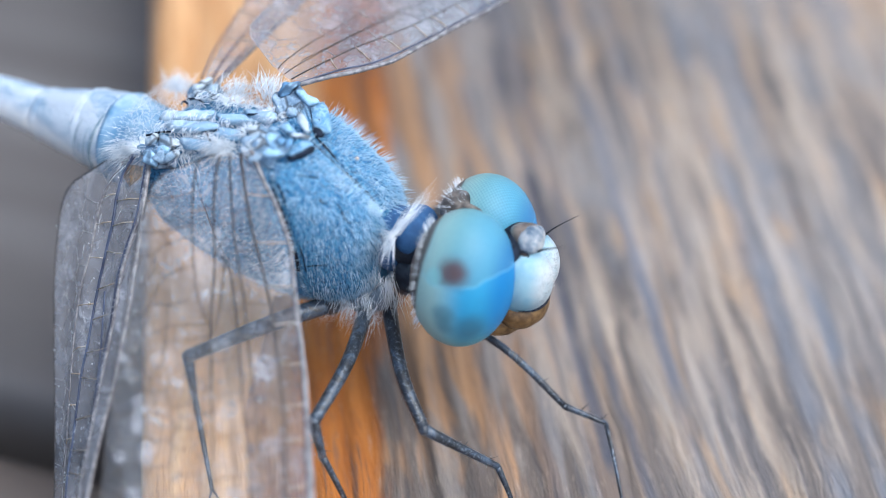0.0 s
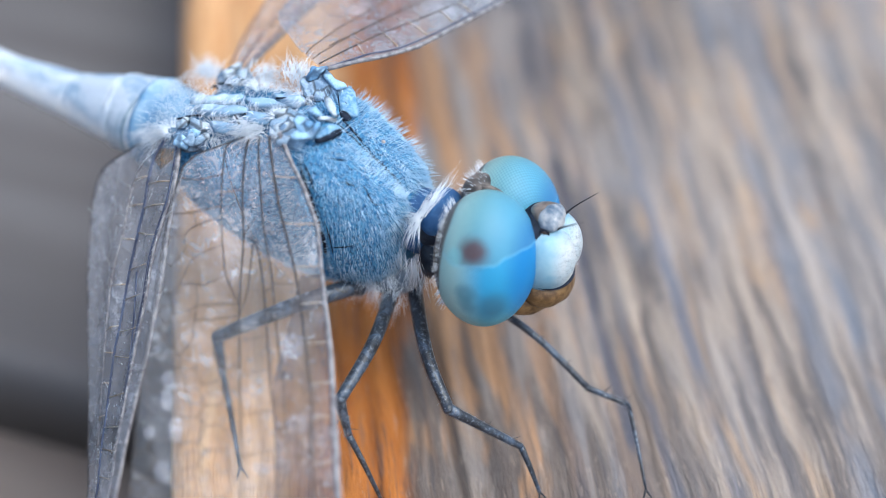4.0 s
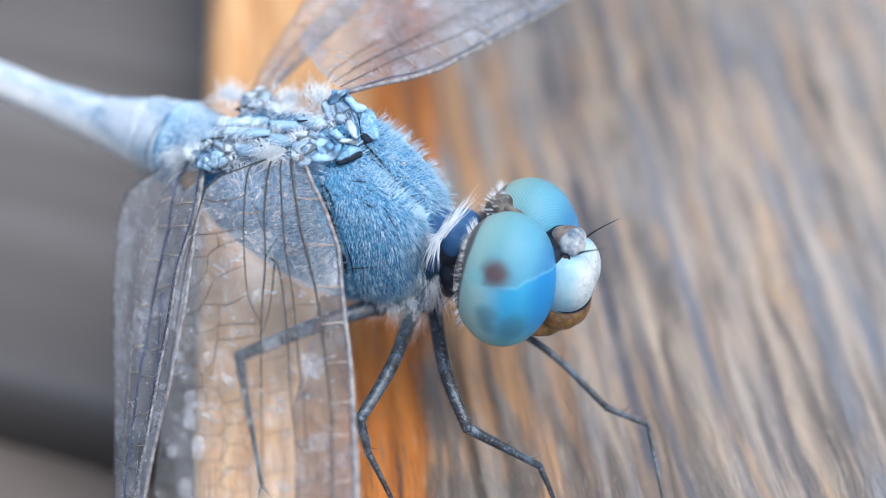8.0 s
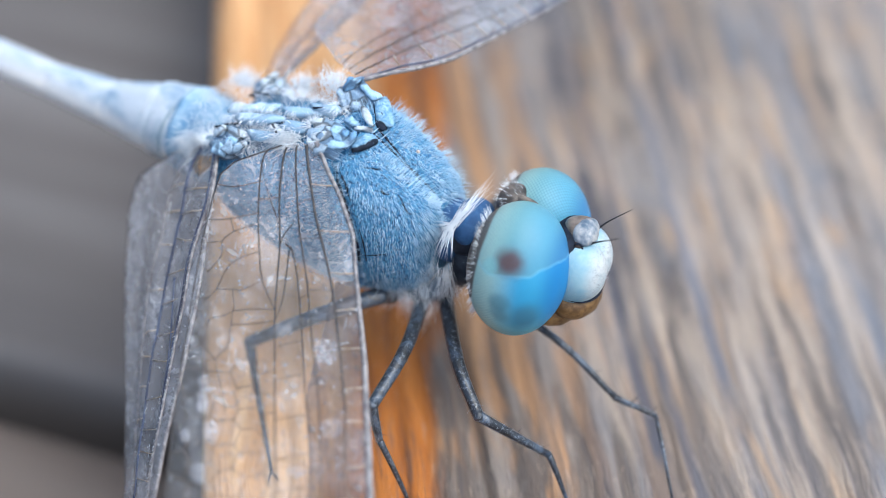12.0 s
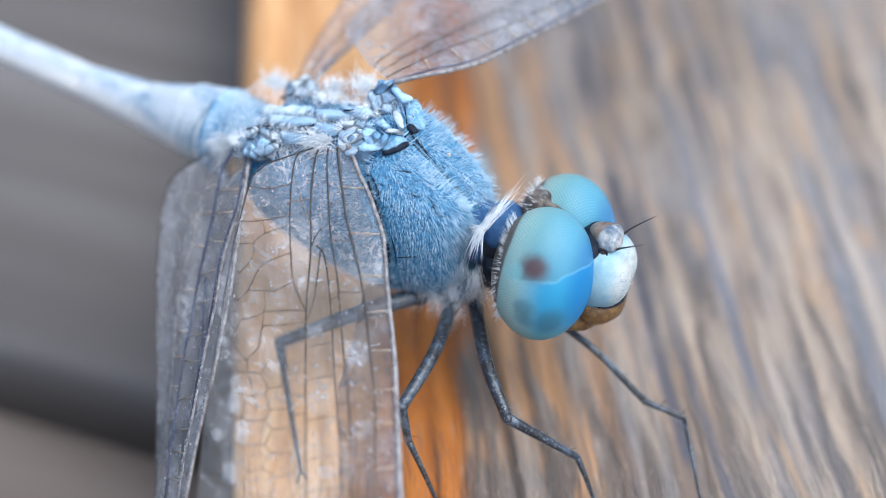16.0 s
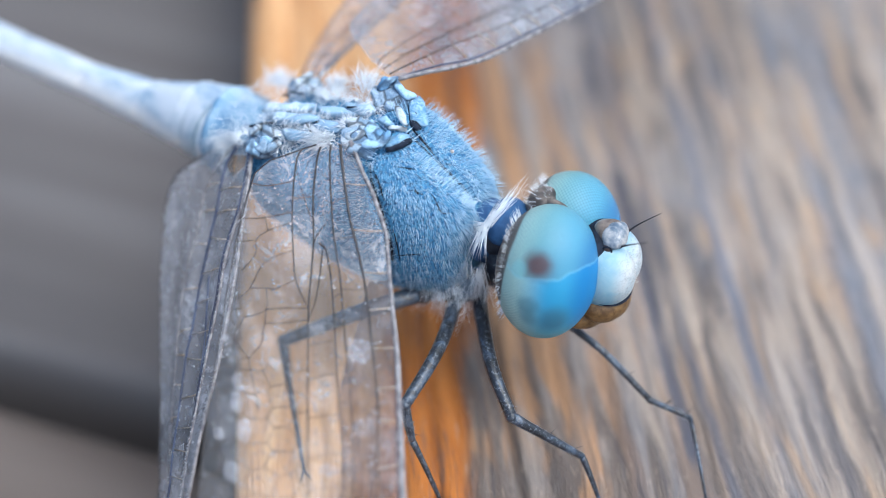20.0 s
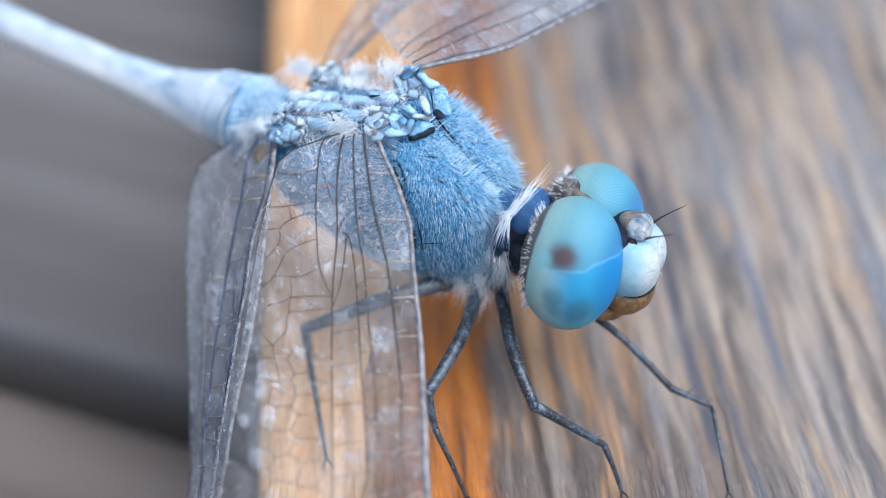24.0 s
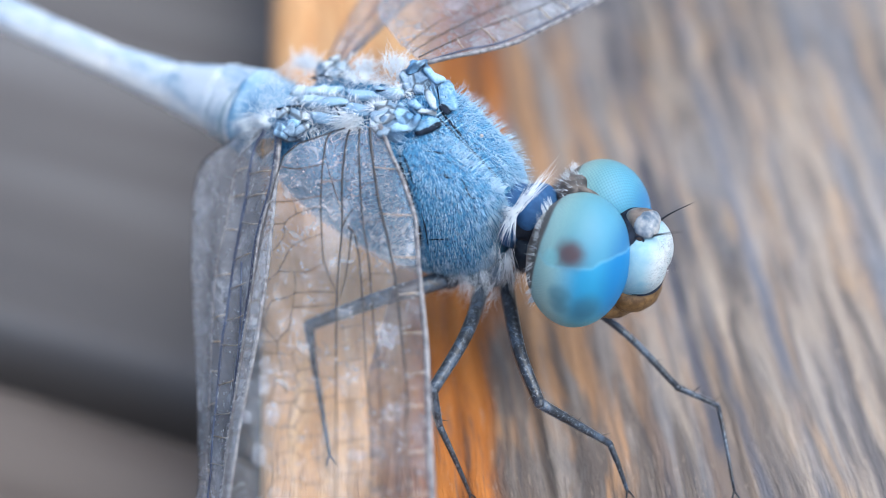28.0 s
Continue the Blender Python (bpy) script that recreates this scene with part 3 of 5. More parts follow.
def midline(x):
    """Sideways place of the furrow along the back."""
    return -0.085 * (x - 3.5)


def humeral(z):
    """Where along the body the slanting shoulder seam stands at a height."""
    return 3.88 - 0.185 * max(0.0, z - 4.2) ** 2


def thorax_at(u, a):
    """A place on the thorax: u from rear 0 to front 1, a round it from the top."""
    s = u * (len(THORAX) - 1)
    i = min(int(s), len(THORAX) - 2)
    k = s - i
    x, lo, hi, w = (p + (q - p) * k for p, q in zip(THORAX[i], THORAX[i + 1]))
    ca, sa = math.cos(a), math.sin(a)
    c = (lo + hi) / 2 + 0.1
    z = c + (hi - c) * (abs(ca) ** 0.85) if ca > 0 else c - (c - lo) * (abs(ca) ** 0.85)
    y = w * math.copysign(abs(sa) ** 0.85, sa)
    # furrows: midline of the back and the side seams
    d = 0.0
    if x > 3.0:
        d += 0.15 * math.exp(-((y - midline(x)) / 0.085) ** 2) * (1 if ca > 0 else 0)
        d -= 0.05 * math.exp(-((y - midline(x) + 0.22) / 0.09) ** 2) * (1 if ca > 0 else 0)
    d += 0.13 * math.exp(-((x - humeral(z)) / 0.09) ** 2) * (1 if 3.2 < z < 6.3 else 0)
    seam = x - (2.3 + 0.55 * (4.5 - z))
    d += 0.07 * math.exp(-(seam / 0.12) ** 2)
    seam = x - (0.5 + 0.5 * (4.5 - z))
    d += 0.07 * math.exp(-(seam / 0.12) ** 2)
    y -= math.copysign(d * abs(sa), y)
    z -= d * ca
    return Vector((x, y, z))


def thorax():
    nu, na = 150, 144
    m = Mesh().rings([[thorax_at(i / nu, 2 * math.pi * j / na) for j in range(na)] for i in range(nu + 1)])
    ob = part("thorax", m, BLOOM, dragonfly, "powder-blue hairy thorax")
    rnd = random.Random(3)
    h = Mesh()
    made = 0

    def ca_top(a):
        return abs(a) < 1.0

    while made < 16500:
        u, a = rnd.random(), rnd.uniform(-math.pi, math.pi)
        p = thorax_at(u, a)
        n = (thorax_at(min(u + 0.01, 1), a) - thorax_at(max(u - 0.01, 0), a)).cross(thorax_at(u, a + 0.02) - thorax_at(u, a - 0.02)).normalized()
        if n.dot(p - Vector((p.x, 0, 4.1))) < 0:
            n.negate()
        front = max(0.0, min(1.0, (p.x - 2.3) / 1.5))
        low = max(0.0, min(1.0, (3.6 - p.z) / 1.5))
        top = 1.0 if abs(a) < 0.9 else 0.0
        girth = math.hypot(p.y, p.z - 4.1) / 2.4
        if p.x > 5.37 or p.z < 2.3 or rnd.random() > (0.16 + 0.74 * front + 0.1 * low) * min(1.0, girth):
            continue
        if abs(p.x - humeral(p.z)) < 0.07 or (p.x > 3.4 and ca_top(a) and abs(p.y - midline(p.x)) < 0.09):
            continue
        hub = Vector((3.35, math.copysign(0.45, p.y), 7.1))
        away = p - hub
        far = min(1.0, 0.35 + away.length / 2.4)
        away = (away - n * away.dot(n)).normalized() if away.length > 0.05 else n
        if p.x < humeral(p.z) + 0.25:
            away = Vector((-0.9, 0.0, -0.45))
        sway = noise.noise(p * 1.6)
        way = away * far * rnd.uniform(0.8, 1.0) + n * rnd.uniform(0.30, 0.52) + Vector((0.25 * sway + rnd.uniform(-0.13, 0.13), rnd.uniform(-0.13, 0.13), rnd.uniform(-0.13, 0.13)))
        long = rnd.uniform(0.11, 0.19) * (0.8 + 0.3 * far) + 0.14 * low * rnd.random() + 0.10 * rnd.random() * max(0.0, p.x - 4.7) / 0.6
        if top and front > 0.3 and rnd.random() < 0.30:
            way, long = n + way * 0.35, rnd.uniform(0.16, 0.44)
        # the middle of the flank is nearly bare, with stubble only
        if 0.9 < (p - hub).length < 2.3 and p.x > humeral(p.z) and not top:
            long *= 0.55 + 0.45 * abs((p - hub).length - 1.6) / 0.7
        h.hair(p - n * 0.02, way, long, rnd.uniform(0.0042, 0.0078), (rnd.uniform(-0.1, 0.1), rnd.uniform(-0.1, 0.1), rnd.uniform(-0.2, 0.05)))
        made += 1
    # a comb of hairs across the furrow, from the near ridge
    for k in range(420):
        x = 3.75 + 1.55 * k / 420 + rnd.uniform(-0.02, 0.02)
        side = rnd.choice((-1, -1, 1))
        u = 0.545 + 0.355 * (x - 3.3) / 1.95
        q = thorax_at(u, math.asin(max(-1.0, min(1.0, (midline(x) + side * rnd.uniform(0.16, 0.42)) / 1.4))))
        h.hair(q, (0.35, -side * 0.9, 0.55), rnd.uniform(0.12, 0.26), rnd.uniform(0.0048, 0.0072), (0.1, -side * 0.2, -0.15))
    tagged(part("thorax_hair", h, BLUE_HAIR, ob, "fine white hairs"), kind="stuff")
    part("dust_grain", Mesh().ball(thorax_at(0.71, 0.16) + Vector((0, 0, 0.05)), (0.048, 0.042, 0.04), None, 10, 8, 0.3, 6.0), GRAIN, ob, "pale grain of dust")
    # dark furrows: twin midline, side seams and two short scratches
    def on(u, y_share):
        return thorax_at(u, math.asin(max(-1, min(1, y_share))))

    for off in (-0.05, 0.05):
        pts = []
        for i in range(25):
            u = 0.575 + 0.30 * i / 24
            q = on(u, (midline(thorax_at(u, 0.0).x) + off * (1 - 0.25 * i / 24)) / 1.45)
            pts.append(q + Vector((0, 0, 0.012)))
        part("midline_furrow", Mesh().tube(pts, [0.030 * rnd.uniform(0.6, 1.1) * (1.0 if i < 20 else (25 - i) / 6) for i in range(25)], 6), MATTE_BLACK, ob, "dark furrow")
    seam = []
    for i in range(21):
        z = 6.18 - 2.2 * i / 20
        x = humeral(z)
        best = min((thorax_at(0.3 + 0.5 * j / 60, -0.2 - 2.0 * k / 60) for j in range(61) for k in range(61)), key=lambda q: (q.x - x) ** 2 + (q.z - z) ** 2)
        seam.append(best)
    part("shoulder_seam", Mesh().tube(seam, [0.075 * rnd.uniform(0.6, 1.0) * (0.5 + 0.5 * math.sin(math.pi * (i + 3) / 26)) for i in range(21)], 7), MATTE_BLACK, ob, "dark slanting shoulder seam")
    for r, pts in ((0.032, [(0.54, -0.70), (0.575, -0.82), (0.60, -0.97)]), (0.026, [(0.645, -1.28), (0.66, -1.44), (0.67, -1.65)]), (0.034, [(0.675, -0.60), (0.69, -0.64), (0.708, -0.61)]),
                   (0.020, [(0.73, -0.52), (0.76, -0.63), (0.79, -0.72), (0.835, -0.61)]), (0.020, [(0.595, -0.52), (0.63, -0.44), (0.66, -0.37)]),
                   (0.022, [(0.66, -1.59), (0.70, -1.55), (0.74, -1.48)]), (0.016, [(0.67, -0.85), (0.68, -0.95), (0.70, -0.98)]), (0.030, [(0.30, -0.9), (0.35, -1.5), (0.40, -2.2)])):
        path = [thorax_at(q.x, q.y) for q in smooth_path([(u, a, 0) for u, a in pts], 6)]
        n = len(path) - 1
        part("side_furrow", Mesh().tube(path, [1.25 * r * rnd.uniform(0.3, 1.0) * (0.35 + 0.65 * math.sin(math.pi * i / n)) for i in range(n + 1)], 6), MATTE_BLACK, ob, "thin dark furrow")
    return ob


thorax()


# neck and fore chest
def neck():
    m = Mesh().tube(smooth_path([(5.2, 0, 4.3), (5.7, 0, 4.4), (6.1, 0.05, 4.45), (6.6, 0.15, 4.4), (7.0, 0.25, 4.35)], 4), 0.46, 16)
    m.ball((6.0, 0.0, 3.75), (0.50, 0.55, 0.60), None, 24, 16, 0.15, 2.0)
    ob = part("neck", m, pruinose("dark_neck_bloom", (0.010, 0.016, 0.028), (0.05, 0.065, 0.085), (0.004, 0.005, 0.008), 3.5).m, dragonfly, "dark hairy neck")
    part("collar_lobe", Mesh().ball((5.44, 0.08, 4.36), (0.36, 0.70, 0.78), pose(0, 0, 0, 0, -12, 0), 36, 24, 0.10, 2.0).ball((5.86, 0.22, 4.66), (0.46, 0.66, 0.52), pose(0, 0, 0, 0, -25, 0), 36, 24, 0.10, 1.4), pruinose("blue_collar_bloom", (0.022, 0.072, 0.18), (0.05, 0.14, 0.30), (0.010, 0.024, 0.06), 6).m, ob, "smooth deep blue collar lobe")
    rnd = random.Random(8)
    h = Mesh()
    knot = Vector((5.72, -0.58, 5.16))
    for k in range(52):
        h.hair(knot + Vector((rnd.gauss(0, 0.05), rnd.gauss(0, 0.07), rnd.gauss(0, 0.06))), (0.36 + rnd.gauss(0, 0.09), 0.95 + rnd.gauss(0, 0.09), 0.75 + rnd.gauss(0, 0.12)), rnd.uniform(0.4, 1.45), 0.0085, (rnd.uniform(-0.10, 0.10), 0, rnd.uniform(-0.10, 0.06)))
    for k in range(38):
        h.hair(knot + Vector((rnd.gauss(0, 0.05), rnd.gauss(0, 0.06), rnd.gauss(0, 0.06))), (0.02 + rnd.gauss(0, 0.16), -0.75 + rnd.gauss(0, 0.12), -0.70 + rnd.gauss(0, 0.16)), rnd.uniform(0.35, 0.95), 0.010, (rnd.uniform(-0.12, 0.12), 0.05, -0.1))
    for k in range(26):
        h.hair(knot + Vector((rnd.gauss(0, 0.05), 0, rnd.gauss(0, 0.06))), (-0.8, -0.4 + rnd.gauss(0, 0.2), rnd.gauss(-0.3, 0.4)), rnd.uniform(0.2, 0.5), 0.009, (0, 0, -0.2))
    for k in range(42):
        h.hair((5.72 + rnd.gauss(0, 0.06), -0.74 + rnd.gauss(0, 0.06), 3.90 + rnd.gauss(0, 0.10)), (0.05 + rnd.gauss(0, 0.18), -0.1 + rnd.gauss(0, 0.15), -1.0), rnd.uniform(0.35, 1.0), 0.010, (rnd.uniform(-0.1, 0.15), 0, 0))
    for k in range(150):
        h.hair((4.8 + rnd.uniform(-0.9, 0.7), -0.75 + rnd.uniform(-0.3, 0.3), 2.75 + rnd.uniform(-0.2, 0.3)), (rnd.uniform(-0.4, 0.4), rnd.uniform(-0.8, 0), rnd.uniform(-1, -0.3)), rnd.uniform(0.3, 0.65), 0.009, (0, -0.2, 0))
    # fluffy tufts round the leg bases
    for cx, cy, cz, n, dx, dz in ((4.25, -1.1, 2.75, 110, -0.5, -0.6), (4.75, -1.05, 3.0, 80, 0.1, -0.8), (5.15, -0.85, 3.25, 70, 0.3, -0.5), (5.7, -0.7, 3.35, 60, 0.1, -1.0), (5.45, -0.75, 3.9, 40, 0.3, -0.6)):
        for k in range(n):
            h.hair((cx + rnd.gauss(0, 0.16), cy + rnd.gauss(0, 0.08), cz + rnd.gauss(0, 0.12)), (dx + rnd.uniform(-0.5, 0.5), -0.35 + rnd.uniform(-0.4, 0.3), dz + rnd.uniform(-0.4, 0.5)), rnd.uniform(0.2, 0.5), rnd.uniform(0.004, 0.008), (rnd.uniform(-0.3, 0.3), -0.1, -0.25))
    for c, r in (((4.9, -0.62, 2.95), (0.42, 0.40, 0.50)), ((5.35, -0.5, 3.0), (0.30, 0.34, 0.48)), ((4.35, -0.75, 2.7), (0.36, 0.34, 0.40))):
        part("coxa", Mesh().ball(c, r, pose(0, 0, 0, 10, 20, 0), 24, 16, 0.2, 2.5, c[0]), COXA, ob, "dusty grey leg base")
    tagged(part("collar_hair", h, HAIR, ob, "tuft of long white collar hairs"), kind="stuff")


neck()

# abdomen: x, centre z, half height, half width of each segment's rear end
ABDOMEN = [(-0.2, 4.22, 0.84, 1.02), (-1.8, 4.42, 1.02, 1.04), (-2.7, 4.34, 0.90, 0.88), (-4.2, 4.15, 0.60, 0.62), (-6.2, 4.12, 0.44, 0.48), (-8.4, 4.2, 0.42, 0.48),
           (-10.6, 4.3, 0.42, 0.50), (-12.8, 4.4, 0.42, 0.52), (-14.9, 4.5, 0.40, 0.50), (-16.5, 4.6, 0.36, 0.44), (-17.4, 4.65, 0.26, 0.30)]


def abdomen():
    root = part("abdomen", Mesh().tube([(-0.6, 0, 4.55), (-9, 0, 4.2), (-17.2, 0, 4.65)], [0.5, 0.25, 0.12], 10), PALE, dragonfly, "pale blue banded abdomen")
    for i in range(len(ABDOMEN) - 1):
        a, b = ABDOMEN[i], ABDOMEN[i + 1]
        rings = []
        for k in range(25):
            t = k / 24
            x = a[0] + (b[0] - a[0]) * t
            z, hh, ww = (a[q] + (b[q] - a[q]) * t for q in (1, 2, 3))
            swell = 1 + (0.075 if i == 0 else 0.035) * math.sin(math.pi * t) + ((0.07 if i < 3 else 0.04) * math.exp(-((t - 0.93) / 0.05) ** 2)) - (0.14 if t < 0.02 else 0)
            rings.append([(x, ww * swell * math.sin(q), z + hh * swell * math.cos(q) * (1.0 + 0.06 * (math.cos(q) > 0.95))) for q in (2 * math.pi * j / 40 for j in range(40))])
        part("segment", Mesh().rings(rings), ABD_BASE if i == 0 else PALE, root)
    # fine creases behind the blue base, on the swollen second segment
    def crease(x, wide, first, last):
        share = (x + 1.8) / -0.9
        z, hh, ww = (ABDOMEN[1][q] + (ABDOMEN[2][q] - ABDOMEN[1][q]) * share for q in (1, 2, 3))
        swell = 1.004 + 0.035 * math.sin(math.pi * share)
        ring = [(x + 0.10 * math.cos(2 * q), ww * swell * math.sin(q), z + hh * swell * math.cos(q)) for q in (first + (last - first) * j / 40 for j in range(41))]
        part("crease", Mesh().tube(ring, [wide * (0.25 + 0.75 * math.sin(math.pi * j / 40)) for j in range(41)], 6), CREASE, root, "thin grey-blue crease")

    for x, wide, first, last in ((-1.92, 0.038, -2.6, 0.3), (-2.10, 0.012, -2.5, -0.7), (-2.25, 0.010, -2.4, -1.0), (-2.42, 0.012, -2.2, -0.5)):
        crease(x, wide, first, last)
    tip = Mesh().tube([(-17.3, 0.12, 4.7), (-17.9, 0.14, 4.75), (-18.5, 0.10, 4.72)], [0.07, 0.08, 0.02]).tube([(-17.3, -0.12, 4.7), (-17.9, -0.14, 4.75), (-18.5, -0.10, 4.72)], [0.07, 0.08, 0.02])
    part("tail_clasper", tip, PALE, root)


abdomen()


# ---------------- wings ----------------
def network(s0, s1, c0, c1, size, seed):
    """Edges of a cell network over a rectangle: Voronoi cells of jittered seeds, by clipping."""
    rnd = random.Random(seed)
    seeds = []
    rows = int((s1 - s0) / size) + 3
    cols = int((c1 - c0) / size) + 3
    for i in range(rows):
        for j in range(cols):
            seeds.append((s0 + (i - 1 + 0.5 * (j % 2) + rnd.uniform(-0.22, 0.22)) * size, c0 + (j - 1 + rnd.uniform(-0.22, 0.22)) * size * 0.92))
    edges = {}
    for a in seeds:
        poly = [(a[0] - 3 * size, a[1] - 3 * size), (a[0] + 3 * size, a[1] - 3 * size), (a[0] + 3 * size, a[1] + 3 * size), (a[0] - 3 * size, a[1] + 3 * size)]
        for b in seeds:
            d = (b[0] - a[0], b[1] - a[1])
            if b is a or abs(d[0]) > 3 * size or abs(d[1]) > 3 * size:
                continue
            lim = (b[0] ** 2 + b[1] ** 2 - a[0] ** 2 - a[1] ** 2) / 2
            out = []
            for p, q in zip(poly, poly[1:] + poly[:1]):
                fp, fq = p[0] * d[0] + p[1] * d[1] - lim, q[0] * d[0] + q[1] * d[1] - lim
                if fp <= 0:
                    out.append(p)
                if (fp < 0 < fq) or (fq < 0 < fp):
                    k = fp / (fp - fq)
                    out.append((p[0] + (q[0] - p[0]) * k, p[1] + (q[1] - p[1]) * k))
            poly = out
            if not poly:
                break
        for p, q in zip(poly, poly[1:] + poly[:1]):
            key = tuple(sorted(((round(p[0], 2), round(p[1], 2)), (round(q[0], 2), round(q[1], 2)))))
            if key[0] != key[1]:
                edges[key] = (p, q)
    return list(edges.values())


def curve_at(points, s):
    """Height of a smooth line through (s, c) points, at s."""
    if s <= points[0][0]:
        return points[0][1]
    for (a, ca), (b, cb) in zip(points, points[1:]):
        if s <= b:
            k = (s - a) / (b - a)
            return ca + (cb - ca) * k
    return points[-1][1]


def wing(name, base, span, chord, twist, length, lead, trail, veins, pairs, field, seed, label, wide=1.0, lobe=0.0, net=None, thin=1.0, dusty=0, arch=-0.0012, webs=()):
    """One wing. s runs along the span, c from the leading edge back, in millimetres; lead and trail bound it.
    veins: name, radius, dark or pale, points (s, c). pairs: which neighbours carry cross veins, from s to s, step.
    field: (inner line, from s, to s, cell size) of the polygonal cells. webs: single cell edges, as points (s, c).
    arch: how far the span curves up."""
    base, span = Vector(base), Vector(span).normalized()
    chord = Vector(chord)
    chord = (chord - span * chord.dot(span)).normalized()
    up = span.cross(chord).normalized()
    if up.z < 0:
        up.negate()

    def at(s, c, lift=0.0):
        ang = radians(twist * max(0.0, min(7.0, s - 1.0)))
        cd = chord * math.cos(ang) - up * math.sin(ang)
        ud = up * math.cos(ang) + chord * math.sin(ang)
        fold = 0.07 * math.sin(c * 4.2 + 0.5) * min(1.0, s / 3)
        back = lobe * max(0.0, c) * max(0.0, 1 - s / 3)
        return base + span * (s - back) + cd * (c * wide) + ud * (fold + lift) + Vector((0, 0, arch * s * s))

    ns, nc = 90, 30
    m = Mesh()
    for i in range(ns + 1):
        s = length * i / ns
        a, b = curve_at(lead, s), curve_at(trail, s)
        for j in range(nc + 1):
            m.v.append(tuple(at(s, a + (b - a) * j / nc)))
    for i in range(ns):
        for j in range(nc):
            a = i * (nc + 1) + j
            m.f.append((a, a + 1, a + nc + 2, a + nc + 1))
    ob = part(name, m, FILM if net is None else HAZY_FILM if dusty else FAR_FILM, dragonfly, label)
    rnd = random.Random(seed)
    if lobe:
        patch = Mesh()
        for i in range(9):
            for j in range(9):
                patch.v.append(tuple(at(0.25 + 0.5 * i / 8 * (1 - 0.5 * abs(j / 4 - 1)), 0.12 + 0.70 * j / 8, 0.02)))
        for i in range(8):
            for j in range(8):
                a = i * 9 + j
                patch.f.append((a, a + 1, a + 10, a + 9))
        part("amber_root", patch, AMBER_FILM, ob, "amber stain at the wing root")
    if dusty and not lobe:
        # grey film over the front strip stands in for the wing's reflection
        strip = Mesh()
        for i in range(41):
            s = 3.2 + 13 * i / 40
            for j in range(9):
                a = curve_at(lead, s)
                strip.v.append(tuple(at(s, a + (curve_at(veins[2][3], s) - a) * j / 8 * (0.35 + 0.65 * min(1.0, (s - 3.2) / 2.5)), 0.015)))
        for i in range(40):
            for j in range(8):
                a = i * 9 + j
                strip.f.append((a, a + 1, a + 10, a + 9))
        # glints on single cells, laid on as pale film patches
        for s0, s1, c0, c1 in ((4.45, 5.05, 0.08, 0.58), (6.3, 6.75, 0.12, 0.60), (7.3, 7.6, 1.0, 1.35), (5.45, 5.90, 2.86, 3.10), (6.05, 6.65, 2.70, 2.98), (6.20, 6.50, 3.25, 3.50), (7.0, 7.5, 3.0, 3.3), (5.0, 5.4, 2.80, 3.05)):
            cell = Mesh()
            for i in range(7):
                for j in range(7):
                    u, v = i / 3 - 1, j / 3 - 1
                    cell.v.append(tuple(at((s0 + s1) / 2 + u * math.sqrt(1 - 0.42 * v * v) * (1 + 0.25 * noise.noise(Vector((u, v, s0)))) * (s1 - s0) / 2, (c0 + c1) / 2 + v * math.sqrt(1 - 0.42 * u * u) * (1 + 0.25 * noise.noise(Vector((v, u, s1)))) * (c1 - c0) / 2, 0.022)))
            for i in range(6):
                for j in range(6):
                    a = i * 7 + j
                    cell.f.append((a, a + 1, a + 8, a + 7))
            part("painted_glint", cell, GLINT_FILM, ob, "painted glint on a wing cell")
        part("sheen_strip", strip, SHEEN_FILM, ob, "grey leading strip of the wing, its reflection painted in")
    lines = {}
    for k, (vein_name, r, skin, pts) in enumerate(veins):
        lines[k] = pts
        flat_pts = [(p[0], p[1], 0) for p in smooth_path([(a, b, 0) for a, b in pts], 7)]
        path = [at(p[0], p[1], 0.01) for p in flat_pts]
        n = len(path) - 1
        part(vein_name, Mesh().tube(path, [r * thin * (1 - 0.55 * i / n) for i in range(n + 1)], 8), skin, ob)
    for edge_name, line, r in (("costa", lead, 0.050), ("margin_vein", trail, 0.016 if dusty else 0.009)):
        path = [at(length * i / 100, curve_at(line, length * i / 100), 0.01) for i in range(101)]
        swell = 0.75 if dusty and not lobe and edge_name == "costa" else 0.0
        part(edge_name, Mesh().tube(path, [r * (1 - 0.5 * i / 100 + swell * math.exp(-((i - 34) / 14) ** 2)) for i in range(101)], 8), COSTA if edge_name == "costa" else (VEIN if dusty else NET), ob)
    if dusty:
        spines = Mesh()
        for line in (lead, lines[0]) if lobe else (lead,):
            s = 0.25
            while s < 11:
                c = curve_at(line, s)
                spines.hair(at(s, c, 0.03), at(s + 0.10, c + rnd.choice((-0.10, 0.08)), 0.06 + 0.06 * rnd.random()) - at(s, c, 0.03), rnd.uniform(0.06, 0.12), 0.012)
                s += rnd.uniform(0.07, 0.16)
        tagged(part("costal_spines", spines, DUST, ob, "pale bristles along the front vein"), kind="stuff")
    cross, amber, cells = Mesh(), Mesh(), Mesh()
    for a, b, s0, s1, gap, pale in pairs:
        la, lb = (lead if a < 0 else lines[a]), (trail if b < 0 else lines[b])
        s = s0
        while s < s1:
            jog = rnd.uniform(-0.12, 0.12)
            ca, cb = curve_at(la, s), curve_at(lb, s + jog)
            if abs(ca - cb) > 0.06:
                (amber if pale else cross).tube([at(s, ca, 0.01), at(s + jog * 0.3, (ca + cb) / 2, 0.02), at(s + jog, cb, 0.01)], 0.014 if pale else 0.008, 6)
            s += gap * rnd.uniform(0.75, 1.25)
